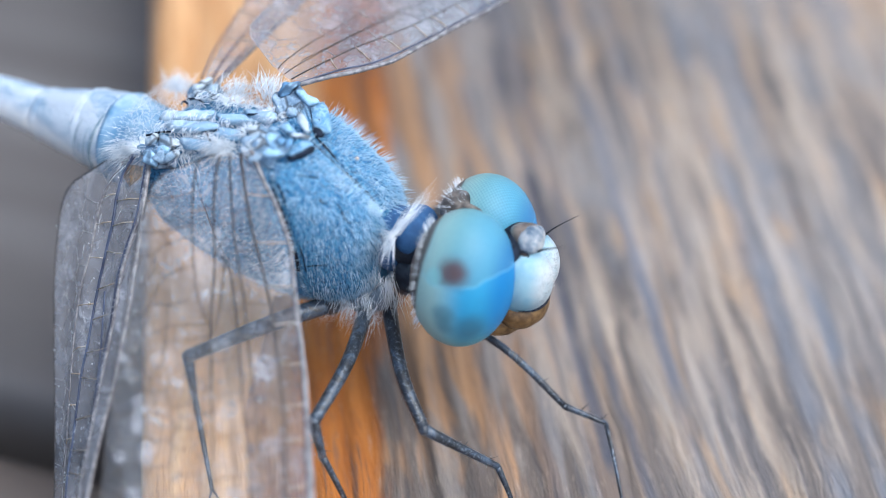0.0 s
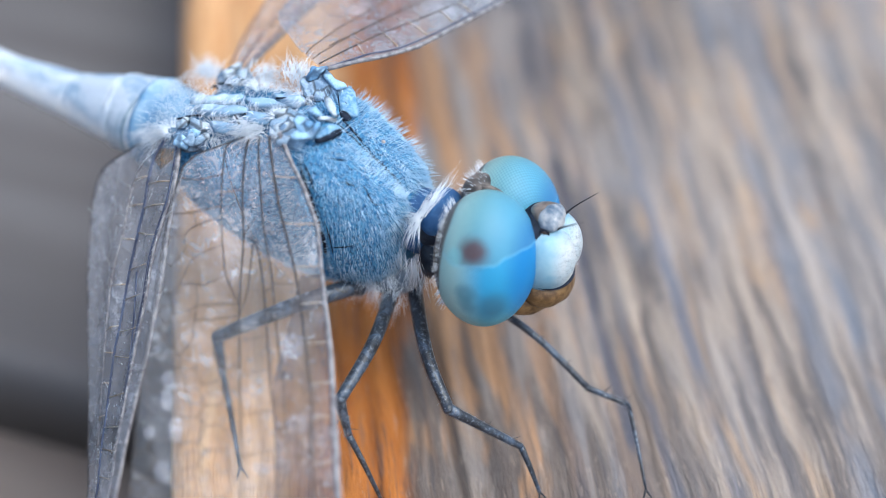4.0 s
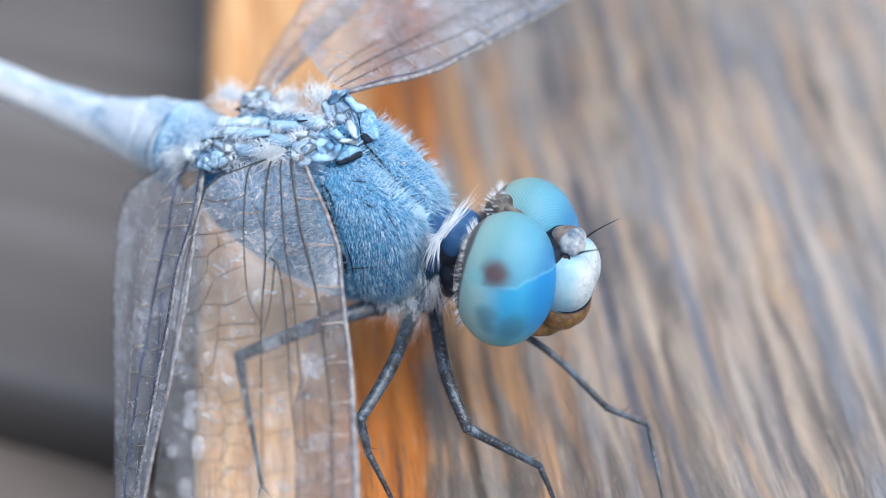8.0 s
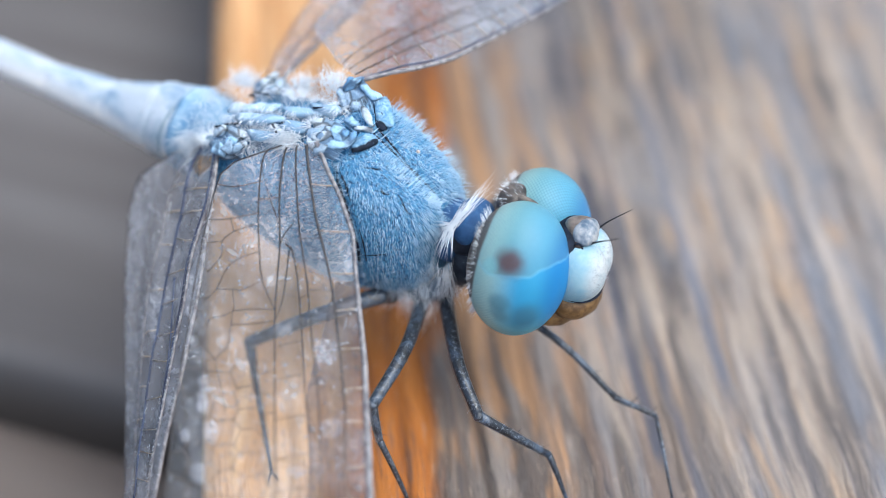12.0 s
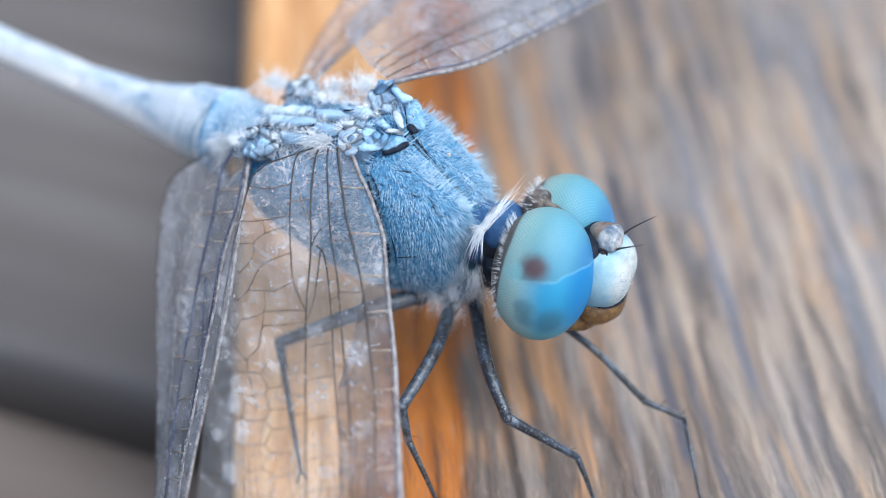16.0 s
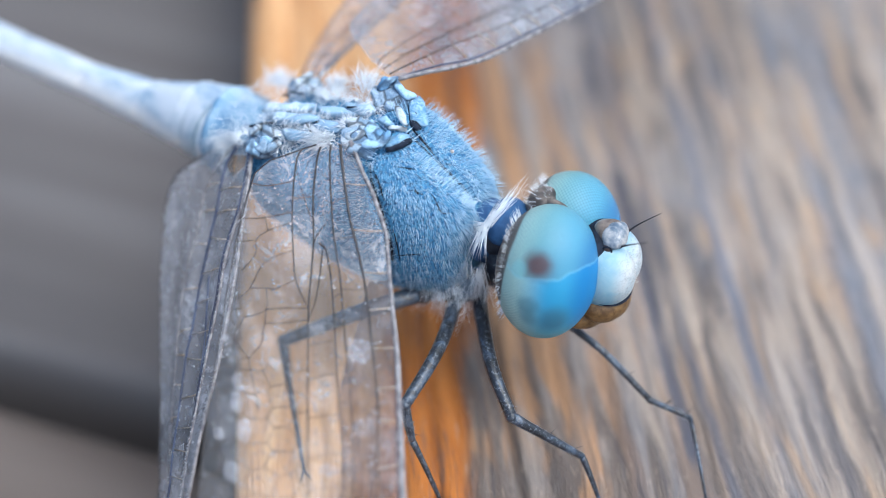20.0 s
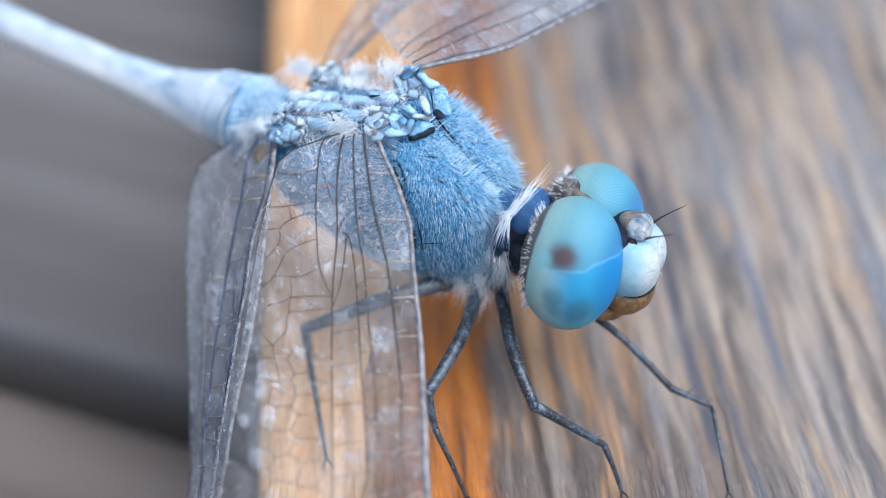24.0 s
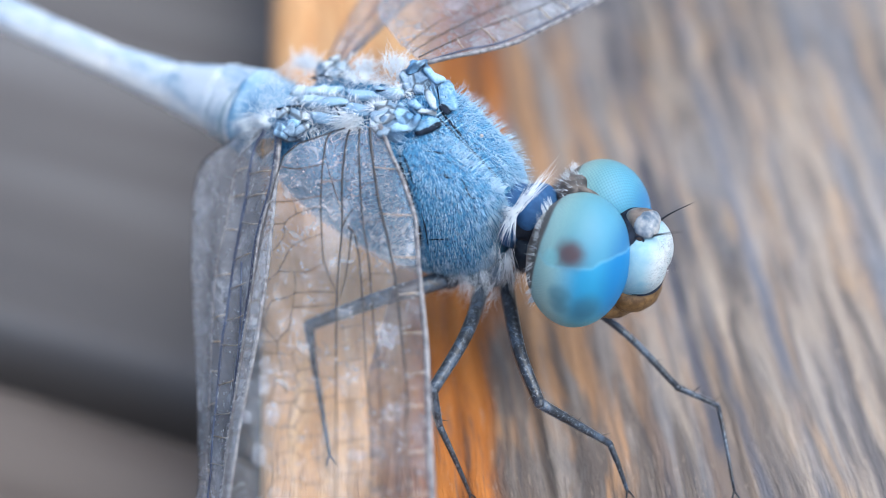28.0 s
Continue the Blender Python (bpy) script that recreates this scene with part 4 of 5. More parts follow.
    for inner, s0, s1, size in field:
        for p, q in network(s0, s1, 0.0, max(c for _, c in trail), size, seed):
            mid = ((p[0] + q[0]) / 2, (p[1] + q[1]) / 2)
            if not (s0 < mid[0] < s1 and curve_at(inner, mid[0]) < mid[1] < curve_at(trail, mid[0])):
                continue
            pq = []
            for e in (p, q):
                pq.append((e[0], max(curve_at(inner, e[0]), min(curve_at(trail, e[0]), e[1]))))
            cells.tube([at(*pq[0], 0.01), at((pq[0][0] + pq[1][0]) / 2, (pq[0][1] + pq[1][1]) / 2, 0.01), at(*pq[1], 0.01)], 0.0085 if net is None else 0.006, 6)
    for pts in webs:
        path = [at(q.x, q.y, 0.01) for q in smooth_path([(a, b, 0) for a, b in pts], 3)]
        cells.tube(path, 0.0105, 6)
    tagged(part("cross_vein", cross, net or CELL, ob, "thin cross veins"), kind="stuff")
    tagged(part("cell_vein", cells, net or CELL, ob, "net of polygonal cells"), kind="stuff")
    if dusty:
        specks = Mesh()
        for k in range(dusty):
            s, t = rnd.uniform(0.3, 9.0), rnd.random()
            c = curve_at(lead, s) + (curve_at(trail, s) - curve_at(lead, s)) * t
            w = rnd.uniform(0, 6.28)
            long = rnd.choice((0.02, 0.03, 0.04, 0.16, 0.28))
            specks.tube([at(s, c, 0.02), at(s + long * math.cos(w), c + long * math.sin(w), 0.02)], rnd.uniform(0.004, 0.007) if long > 0.1 else rnd.uniform(0.012, 0.022), 5)
        tagged(part("wing_dust", specks, DUST, ob, "white specks and scratches"), kind="stuff")
    tagged(part("amber_cross_vein", amber, GOLD, ob, "short amber cross veins"), kind="stuff")
    return ob


FORE_LEAD = [(0, 0.15), (0.3, 0.06), (0.76, -0.07), (1.15, -0.22), (1.6, -0.33), (2.15, -0.45), (3.0, -0.43), (5.0, -0.44), (6.5, -0.37), (8.0, -0.29), (18, -0.15), (22, 0.2), (23.4, 0.9), (24, 2.0)]
FORE_TRAIL = [(0, 0.9), (0.3, 2.2), (1.0, 2.5), (2.0, 2.8), (2.9, 3.0), (3.9, 3.2), (5.0, 3.43), (6.2, 3.66), (7.5, 3.85), (10, 4.1), (14, 4.6), (18, 4.7), (21, 4.1), (23, 3.2), (24, 2.2)]
FORE_VEINS = [
    ("radius", 0.033, VEIN, [(0.05, 0.37), (0.4, 0.37), (1.03, 0.34), (1.74, 0.29), (2.39, 0.19), (3.25, 0.09), (4.42, 0.05), (6.13, 0.04), (8.0, 0.16), (16, 0.35), (22.5, 0.9)]),
    ("media", 0.022, VEIN, [(0.05, 0.58), (0.4, 0.63), (1.36, 0.67), (2.13, 0.67), (3.05, 0.61), (4.35, 0.61), (5.8, 0.59), (7.9, 0.69), (16, 1.4), (22.5, 2.0)]),
    ("sector", 0.020, VEIN, [(2.19, 1.01), (2.36, 0.88), (2.75, 0.83), (3.28, 0.81), (4.2, 0.82), (5.4, 0.85), (6.7, 0.86), (8, 0.95), (15, 2.1), (21, 3.0)]),
    ("cubitus", 0.023, VEIN, [(0.05, 0.80), (0.32, 0.90), (1.12, 1.05), (2.2, 1.13), (2.83, 1.22), (3.73, 1.34), (5.42, 1.46), (7.12, 1.56), (9, 1.75), (13, 2.9), (18, 4.3)]),
    ("arculus", 0.017, VEIN, [(2.2, 1.13), (1.96, 1.0), (1.75, 0.8)]),
    ("triangle_vein", 0.016, VEIN, [(2.35, 0.94), (2.98, 1.06), (3.49, 1.18), (3.89, 1.34)]),
    ("anal_vein", 0.019, VEIN, [(0.05, 1.20), (0.27, 1.34), (0.88, 1.46), (1.64, 1.54), (2.28, 1.56), (2.87, 1.56), (3.26, 1.48), (3.67, 1.34)]),
]
FORE_WEBS = (
    [(2.31, 1.57), (2.52, 2.22), (3.05, 2.56), (3.28, 2.83)], [(1.68, 1.54), (1.8, 2.08), (1.97, 2.35), (2.3, 2.4), (2.65, 2.73)],
    [(1.45, 1.52), (1.5, 2.15), (1.45, 2.7)], [(1.8, 2.08), (1.47, 2.13)], [(1.98, 2.35), (1.97, 2.77)], [(3.1, 2.21), (3.59, 2.24), (3.72, 2.75)],
    [(3.59, 2.24), (3.62, 1.7), (3.67, 1.34)], [(2.97, 1.54), (3.14, 1.96), (3.1, 2.21), (3.05, 2.56)],
    [(3.93, 1.36), (3.95, 1.95), (3.94, 2.3), (4.38, 2.4), (4.68, 2.67), (5.28, 2.61), (5.88, 2.53)], [(3.94, 2.3), (3.59, 2.24)],
    [(1.14, 1.48), (1.14, 1.07)], [(0.75, 1.44), (0.8, 2.0), (0.7, 2.35)], [(4.68, 2.67), (4.6, 3.2)], [(3.72, 2.75), (4.2, 2.95), (4.68, 2.67)],
)
FORE_PAIRS = [(-2, 0, 1.02, 11, 0.95, True), (0, 1, 1.25, 20, 1.0, False), (1, 2, 3.4, 18, 0.8, False), (2, 3, 4.45, 16, 0.8, False)]
FORE_FIELD = [([(0, 2.5), (1.4, 2.55), (2.6, 2.72), (4.4, 2.8)], 0.3, 4.4, 0.34), ([(4.5, 1.38), (5.42, 1.46), (7.12, 1.56), (9, 1.75), (13, 2.9), (18, 4.3)], 4.75, 22.0, 0.56)]
FAR_FIELD = [([(0, 0.9), (3, 0.9), (8, 1.3), (16, 2.6), (20, 3.6)], 0.4, 22.0, 0.6)]
FAR_VEINS = FORE_VEINS[:2] + [("subcosta", 0.055, BLUE_VEIN, [(0.05, 0.18), (1.0, -0.02), (2.15, -0.30), (5.0, -0.32), (8.0, -0.18), (12, 0.0)]), ("sector", 0.016, VEIN, [(0.6, 0.70), (3.5, 0.72), (5.8, 0.79), (8, 0.90), (15, 2.1), (21, 3.0)])] + FORE_VEINS[3:4]
HIND_LEAD = [(0, 0.0), (0.5, -0.06), (1.5, -0.12), (3.4, -0.24), (5, -0.24), (6.8, -0.12), (8, -0.14), (15, 0.1), (20, 0.4), (22, 1.2), (22.5, 1.9)]
HIND_TRAIL = [(0, 0.9), (0.2, 1.5), (0.45, 2.0), (0.7, 2.6), (0.97, 2.81), (1.5, 2.94), (2.2, 3.0), (6.0, 2.95), (7.75, 3.02), (10, 3.4), (15, 3.8), (19, 3.4), (22, 2.6), (22.5, 2.0)]
FAR_TRAIL = [(0, 0.5), (0.6, 0.9), (1.5, 1.3), (3, 1.8), (6, 2.7), (10, 4.0), (15, 4.5), (19, 3.6), (22, 2.6), (22.5, 2.0)]
HIND_VEINS = [
    ("subcosta", 0.050, COSTA, [(0.05, 0.0), (0.38, -0.03), (0.93, -0.05), (1.47, -0.03), (1.93, 0.06), (2.65, 0.17), (3.63, 0.14), (4.9, 0.21), (5.8, 0.25), (6.8, 0.34), (7.7, 0.60), (12, 0.8)]),
    ("radius", 0.040, BLUE_VEIN, [(0.05, 0.55), (0.47, 0.80), (1.0, 0.90), (1.5, 0.93), (2.0, 1.04), (3.0, 1.22), (4.2, 1.34), (4.8, 1.44), (6.2, 1.53), (7.8, 1.67), (15, 1.8), (21, 1.6)]),
    ("media", 0.030, COSTA, [(0.1, 0.80), (0.62, 1.21), (1.26, 1.45), (2.13, 1.55), (3.04, 1.78), (4.14, 1.92), (5.44, 2.05), (6.7, 2.45), (7.75, 2.65), (14, 3.0), (19, 2.8)]),
    ("cubitus", 0.024, BLUE_VEIN, [(3.0, 0.95), (3.9, 0.78), (4.75, 0.51), (6.0, 0.45)]),
    ("costal_vein", 0.034, BLUE_VEIN, [(0.1, 0.08), (0.6, 0.04), (1.5, 0.06), (2.65, 0.27), (3.6, 0.24), (4.9, 0.30), (5.8, 0.34), (6.8, 0.44), (7.7, 0.70), (12, 0.9)]),
]
HIND_PAIRS = [(0, 1, 1.0, 14, 0.62, True), (1, 2, 0.9, 14, 0.8, True)]
HIND_FIELD = [([(0, 0.8), (1.26, 1.45), (3.04, 1.78), (5.44, 2.05), (8, 2.7), (14, 3.0)], 0.2, 20, 0.62)]
FAR_HIND_VEINS = [
    ("subcosta", 0.034, BLUE_VEIN, [(0.0, 0.08), (2.0, 0.10), (4.0, 0.15), (8, 0.28), (10, 0.22)]),
    ("radius", 0.036, BLUE_VEIN, [(0.2, 0.35), (1.0, 0.60), (2.0, 0.78), (4.0, 1.0), (6.0, 1.35), (9, 1.5), (15, 1.4), (21, 1.3)]),
    ("media", 0.032, BLUE_VEIN, [(0.1, 0.75), (1.0, 1.25), (2.0, 1.55), (3.2, 1.8), (5.0, 2.2), (8, 2.7), (14, 3.0), (19, 2.8)]),
]

wing("forewing", (2.75, -0.95, 6.65), (0.479, -0.652, -0.588), (-0.80, -0.55, -0.15), 0, 24, FORE_LEAD, FORE_TRAIL, FORE_VEINS, FORE_PAIRS, FORE_FIELD, 11, "clear forewing with dark veins", dusty=190, arch=0.0165, webs=FORE_WEBS)
near_hindwing = wing("hindwing", (0.05, -1.25, 5.55), (0.310, -0.819, -0.483), (-0.75, -0.25, -0.60), 4, 22.5, HIND_LEAD, HIND_TRAIL, HIND_VEINS, HIND_PAIRS, HIND_FIELD, 12, "clear hindwing with dark veins, hanging down", 1.0, 0.18, NET, dusty=70, arch=0.002)
wing("forewing", (2.60, 1.05, 6.75), (0.37, 0.90, 0.035), (-0.83, 0.50, 0.0), 0, 24, FORE_LEAD, FORE_TRAIL, FAR_VEINS, [(0, 1, 1.25, 20, 1.0, False), (2, 0, 1.0, 11, 0.7, True)], FAR_FIELD, 13, "clear forewing with dark veins", 1.15, 0.0, NET, 0.5)
wing("hindwing", (0.05, 1.30, 5.68), (0.02, 0.98, 0.08), (-1.0, 0.05, -0.1), 0, 22.5, HIND_LEAD, FAR_TRAIL, FAR_HIND_VEINS, HIND_PAIRS, HIND_FIELD, 14, "clear hindwing with dark veins", 0.62, 0.0, NET, 0.6)


def slab(p, q, wide, thick, rough=0.15, seed=0.0):
    """A rounded plate from p to q, lying on the back, its width and thickness as half sizes."""
    p, q = Vector(p), Vector(q)
    c, d = (p + q) / 2, q - p
    ux = d.normalized()
    uz = (c - Vector((c.x, 0, 4.6))).normalized()
    uz = (uz - ux * uz.dot(ux)).normalized()
    uy = uz.cross(ux)
    m = Mesh()
    rings = []
    for i in range(8):
        th = math.pi * (i + 0.05) / 7.1
        ring = []
        for j in range(11):
            ph = 2 * math.pi * (j + 0.37 * seed) / 11
            v = [math.sin(th) * math.cos(ph), math.sin(th) * math.sin(ph), -math.cos(th)]
            v = [math.copysign(abs(k) ** 0.8, k) for k in v]
            w = Vector((v[0] * (d.length / 2 + 0.3 * wide), v[1] * wide * 0.62, v[2] * thick))
            w *= 1 + rough * noise.noise(w * 6.0 + Vector((seed * 3.1, seed, 1.0)))
            ring.append(c + ux * w.x + uy * w.y + uz * w.z)
        rings.append(ring)
    return m.rings(rings)


NEAR_FORE_PLATES = (((2.20, -0.51, 6.52), (2.62, -0.38, 6.67), 0.22, SILVER), ((2.53, -0.85, 6.55), (2.78, -0.71, 6.66), 0.20, SILVER), ((2.76, -0.44, 6.70), (3.18, -0.80, 6.78), 0.25, BLUE_PLATE),
                    ((2.89, -0.99, 6.62), (3.29, -0.90, 6.75), 0.17, BLUE_PLATE), ((2.51, -1.06, 6.48), (2.86, -1.13, 6.56), 0.20, SILVER), ((3.28, -0.87, 6.75), (3.35, -0.62, 6.80), 0.17, BLUE_PLATE), ((2.26, -0.81, 6.48), (2.50, -1.03, 6.48), 0.12, SILVER))
NEAR_HIND_PLATES = (((-0.05, -1.12, 5.81), (0.09, -0.98, 5.88), 0.21, SILVER), ((0.24, -1.0, 5.89), (0.61, -1.03, 5.94), 0.21, SILVER), ((0.06, -1.39, 5.71), (0.31, -1.48, 5.71), 0.23, BLUE_PLATE),
                    ((0.36, -1.42, 5.75), (0.52, -1.32, 5.81), 0.20, SILVER), ((0.28, -1.21, 5.83), (0.51, -1.21, 5.86), 0.15, BLUE_PLATE), ((0.63, -1.35, 5.82), (0.78, -1.20, 5.90), 0.15, SILVER))
FAR_FORE_PLATES = (((2.25, 0.90, 6.75), (2.50, 0.95, 6.85), 0.28, BLUE_PLATE), ((2.35, 0.80, 6.56), (2.48, 1.0, 6.55), 0.15, SILVER), ((2.60, 0.92, 6.80), (2.98, 0.83, 6.74), 0.23, BLUE_PLATE), ((3.08, 0.20, 6.82), (3.46, -0.10, 6.78), 0.16, SILVER), ((2.89, -0.16, 6.72), (3.15, -0.30, 6.80), 0.18, BLUE_PLATE))
FAR_HIND_PLATES = (((-0.12, 0.85, 5.95), (0.05, 1.15, 5.90), 0.25, SILVER), ((0.14, 0.57, 6.05), (0.60, 0.60, 6.10), 0.19, SILVER))
BACK_PLATES = (((-0.12, -0.45, 5.92), (0.91, -0.04, 6.08), 0.21, PLATE), ((0.11, -0.65, 5.92), (1.25, -0.36, 6.12), 0.21, PLATE), ((1.15, -0.09, 6.14), (1.93, 0.02, 6.28), 0.18, PLATE), ((0.71, -0.95, 5.90), (1.53, -0.89, 6.06), 0.18, PLATE),
               ((1.36, -0.52, 6.14), (1.97, -0.51, 6.25), 0.18, PLATE), ((3.09, -0.35, 6.66), (3.54, -0.15, 6.62), 0.09, SILVER), ((1.75, 0.28, 6.25), (2.44, 0.17, 6.42), 0.23, PLATE))
COLLAR_PLATES = (((3.36, -0.71, 6.64), (3.62, -0.24, 6.62), 0.22), ((3.16, 0.89, 6.60), (3.60, 0.26, 6.60), 0.32))
COLLAR_EDGES = (((3.42, -0.80, 6.57), (3.69, -0.28, 6.56), 0.15), ((3.09, 0.86, 6.57), (3.61, 0.10, 6.58), 0.26))


# hinge plates at the four wing roots and the ridges between them
def hinges():
    rnd = random.Random(21)
    for cx, cy, cz, plates in ((2.75, -0.78, 6.66, NEAR_FORE_PLATES), (0.25, -1.12, 5.76, NEAR_HIND_PLATES), (2.60, 0.85, 6.72, FAR_FORE_PLATES), (0.0, 1.15, 5.8, FAR_HIND_PLATES)):
        root = part("wing_hinge", Mesh().ball((cx, cy * 0.9, cz - 0.28), (0.55, 0.34, 0.32), None, 36, 24, 0.35, 4.5, cx), HINGE, dragonfly, "silvery blue wing hinge with dark joints")
        for k, (p, q, wide, skin) in enumerate(plates):
            part("hinge_plate", slab(p, q, wide, 0.42 * wide, 0.9, k + cx), skin, root)
    for (p, q, wide), (p2, q2, wide2) in zip(COLLAR_PLATES, COLLAR_EDGES):
        ob = part("collar_plate", slab(p, q, wide, 0.10, 0.5, wide), RIDGE, dragonfly, "smooth blue ridge before the wing")
        part("collar_edge", slab(p2, q2, wide2, 0.10, 0.1, wide2), MATTE_BLACK, ob)
    for k, (p, q, wide, skin) in enumerate(BACK_PLATES):
        lift = Vector((0, 0, 0.07))
        part("back_plate", slab(Vector(p) + lift, Vector(q) + lift, wide * 1.2, 0.5 * wide, 0.5, k * 1.3), skin, dragonfly, "pale blue back plate")
    for k in range(6):
        t = rnd.random()
        y = rnd.uniform(-0.8, 0.8)
        c = Vector((-0.6 + 3.2 * t, y, 5.72 + 0.82 * t - 0.18 * y * y))
        d = Vector((rnd.uniform(-0.4, 0.4), rnd.uniform(-0.4, 0.4), 0.05))
        part("back_seam", Mesh().tube(smooth_path([c - d, c + Vector((0, 0, 0.08)), c + d], 4), 0.025, 6), MATTE_BLACK, dragonfly, "dark seam between back plates")
    h = Mesh()
    for k in range(1700):
        t = rnd.random()
        y = rnd.uniform(-1.25, 1.25) * (1.0 - 0.25 * t)
        h.hair((-1.3 + 4.0 * t, y, 5.55 + 0.94 * t - 0.16 * y * y), (rnd.uniform(-0.5, 0.6), rnd.uniform(-0.6, 0.6) + 0.5 * y, 0.6), rnd.uniform(0.12, 0.34), rnd.uniform(0.004, 0.007), (rnd.uniform(-0.4, 0.5), 0.1 * y, -0.3))
    # curved tufts beside the wing roots
    for cx, cy, cz, n, long, dx, dy, dz in ((-0.75, -1.0, 5.15, 170, 0.60, -0.6, -0.6, 0.2), (1.75, -0.75, 6.12, 190, 0.62, -0.3, -0.6, 0.5), (1.85, 0.9, 6.45, 150, 0.6, -0.3, 0.4, 0.8), (0.9, 0.95, 6.05, 150, 0.5, 0.3, 0.3, 0.8),
                                            (-0.75, 1.0, 5.5, 140, 0.55, -0.5, 0.4, 0.6), (0.9, -1.0, 5.75, 110, 0.40, 0.4, -0.5, 0.4)):
        for k in range(n):
            h.hair((cx + rnd.gauss(0, 0.18), cy + rnd.gauss(0, 0.12), cz + rnd.gauss(0, 0.08)), (dx + rnd.uniform(-0.6, 0.6), dy + rnd.uniform(-0.4, 0.4), dz + rnd.uniform(-0.4, 0.4)), long * rnd.uniform(0.5, 1.1), 0.009, (rnd.uniform(-0.3, 0.3), -0.25 if cy < 0 else 0.25, -0.35))
    for cx, cy, cz, n, long in ((1.62, -0.70, 6.10, 120, 0.46), (2.15, -0.35, 6.38, 90, 0.36), (-0.30, -1.10, 5.55, 110, 0.42), (0.75, -0.85, 5.92, 70, 0.32), (2.30, 0.35, 6.45, 90, 0.36), (1.05, 0.55, 6.15, 70, 0.32)):
        for k in range(n):
            q = rnd.uniform(0, 2 * math.pi)
            out = Vector((math.cos(q), math.sin(q), 0))
            h.hair((cx + 0.10 * math.cos(q), cy + 0.10 * math.sin(q), cz), out + Vector((-0.2, 0, rnd.uniform(0.5, 1.3))), long * rnd.uniform(0.6, 1.1), 0.0085, out * 0.25 + Vector((0, 0, -0.45)))
    for p, q, dy in (((-0.15, -0.62, 5.98), (1.95, -0.62, 6.32), -1.0), ((-0.1, -0.30, 6.08), (1.5, -0.05, 6.28), -1.0), ((0.2, 0.35, 6.12), (2.2, 0.30, 6.50), 0.6)):
        for k in range(95):
            root = Vector(p).lerp(Vector(q), rnd.random()) + Vector((0, rnd.gauss(0, 0.05), rnd.gauss(0, 0.03)))
            h.hair(root, (rnd.uniform(-0.2, 0.7), dy * rnd.uniform(0.6, 1.1), rnd.uniform(0.1, 0.7)), rnd.uniform(0.20, 0.42), 0.0062, (0.15, dy * 0.2, -0.5))
    tagged(part("back_hair", h, HAIR, dragonfly, "white hairs between the wings"), kind="stuff")


hinges()


# ---------------- legs ----------------
def leg(name, joints, radii, seed, label):
    """joints: coxa, knee, ankle, claw ends, with a bend point inside the first and third stretch."""
    rnd = random.Random(seed)
    coxa, bend, knee, shin, foot = (Vector(p) for p in joints)
    femur = smooth_path([coxa, bend, knee], 7)
    ob = part(name, Mesh().tube(femur, [radii[0] * (1.05 - 0.3 * i / (len(femur) - 1)) for i in range(len(femur))], 12).ball(coxa, (0.26, 0.26, 0.28), None, 14, 10), LEG, dragonfly, label)
    tibia = smooth_path([knee, shin], 6)
    part("tibia", Mesh().tube(tibia, [radii[1] * (1.1 - 0.4 * i / (len(tibia) - 1)) for i in range(len(tibia))], 10).ball(knee, (radii[1] * 1.15,) * 3, None, 12, 8), LEG, ob)
    t = smooth_path([shin, (shin + foot) / 2 + Vector((0, 0, 0.05)), foot], 4)
    part("tarsus", Mesh().tube(t, [radii[2] * (1 - 0.45 * i / (len(t) - 1)) for i in range(len(t))], 8), LEG, ob)
    claw = (foot - shin).normalized()
    flat = Vector((-claw.y, claw.x, 0)).normalized()
    for sgn in (-1, 1):
        part("claw", Mesh().tube(smooth_path([foot, foot + claw * 0.16 + flat * sgn * 0.08, foot + claw * 0.25 + flat * sgn * 0.13 - Vector((0, 0, 0.08))], 3), [0.03, 0.028, 0.025, 0.022, 0.018, 0.012, 0.006], 6), SHELL, ob)
    fuzz = Mesh()
    for path, r in ((femur, radii[0] * 0.85), (tibia, radii[1] * 0.85)):
        for k in range(70):
            i = rnd.randrange(len(path) - 1)
            d = (path[i + 1] - path[i]).normalized()
            w = d.cross(Vector((rnd.gauss(0, 1), rnd.gauss(0, 1), rnd.gauss(0, 1)))).normalized()
            fuzz.hair(path[i].lerp(path[i + 1], rnd.random()) + w * r * 0.8, w + d * 0.9, rnd.uniform(0.07, 0.15), 0.004)
    tagged(part("leg_hair", fuzz, FUZZ, ob, "short grey leg hairs"), kind="stuff")
    for path, count in ((femur, 4), (tibia, 5)):
        for k in range(count):
            i = 2 + int((len(path) - 3) * k / count)
            d = (path[min(i + 1, len(path) - 1)] - path[i - 1]).normalized()
            w = d.cross(Vector((rnd.uniform(-1, 1), rnd.uniform(-1, 1), rnd.uniform(-1, 0.3)))).normalized()
            part("spine", Mesh().hair(path[i], w + d * 0.5, rnd.uniform(0.22, 0.40), 0.014), SHELL, ob)


NEAR_FRONT = [(5.41, -0.25, 2.6), (6.72, -2.04, 2.7), (7.70, -2.88, 2.3), (9.17, -2.12, 0.9), (9.87, -2.52, 0.1)]
NEAR_MID = [(5.03, -0.46, 2.5), (5.58, -2.39, 2.8), (5.65, -3.98, 2.6), (5.95, -4.18, 1.8), (6.87, -4.4, 0.1)]
NEAR_HIND = [(4.40, -1.05, 2.75), (3.33, -2.37, 2.70), (1.62, -2.98, 1.35), (1.98, -3.40, 0.75), (3.57, -5.13, 0.1)]
FAR_FRONT = [(5.55, 0.35, 2.6), (8.2, 0.10, 2.1), (9.93, -0.12, 1.2), (10.89, 0.09, 0.9), (11.97, -1.33, 0.1)]
THICK = (0.170, 0.115, 0.078)
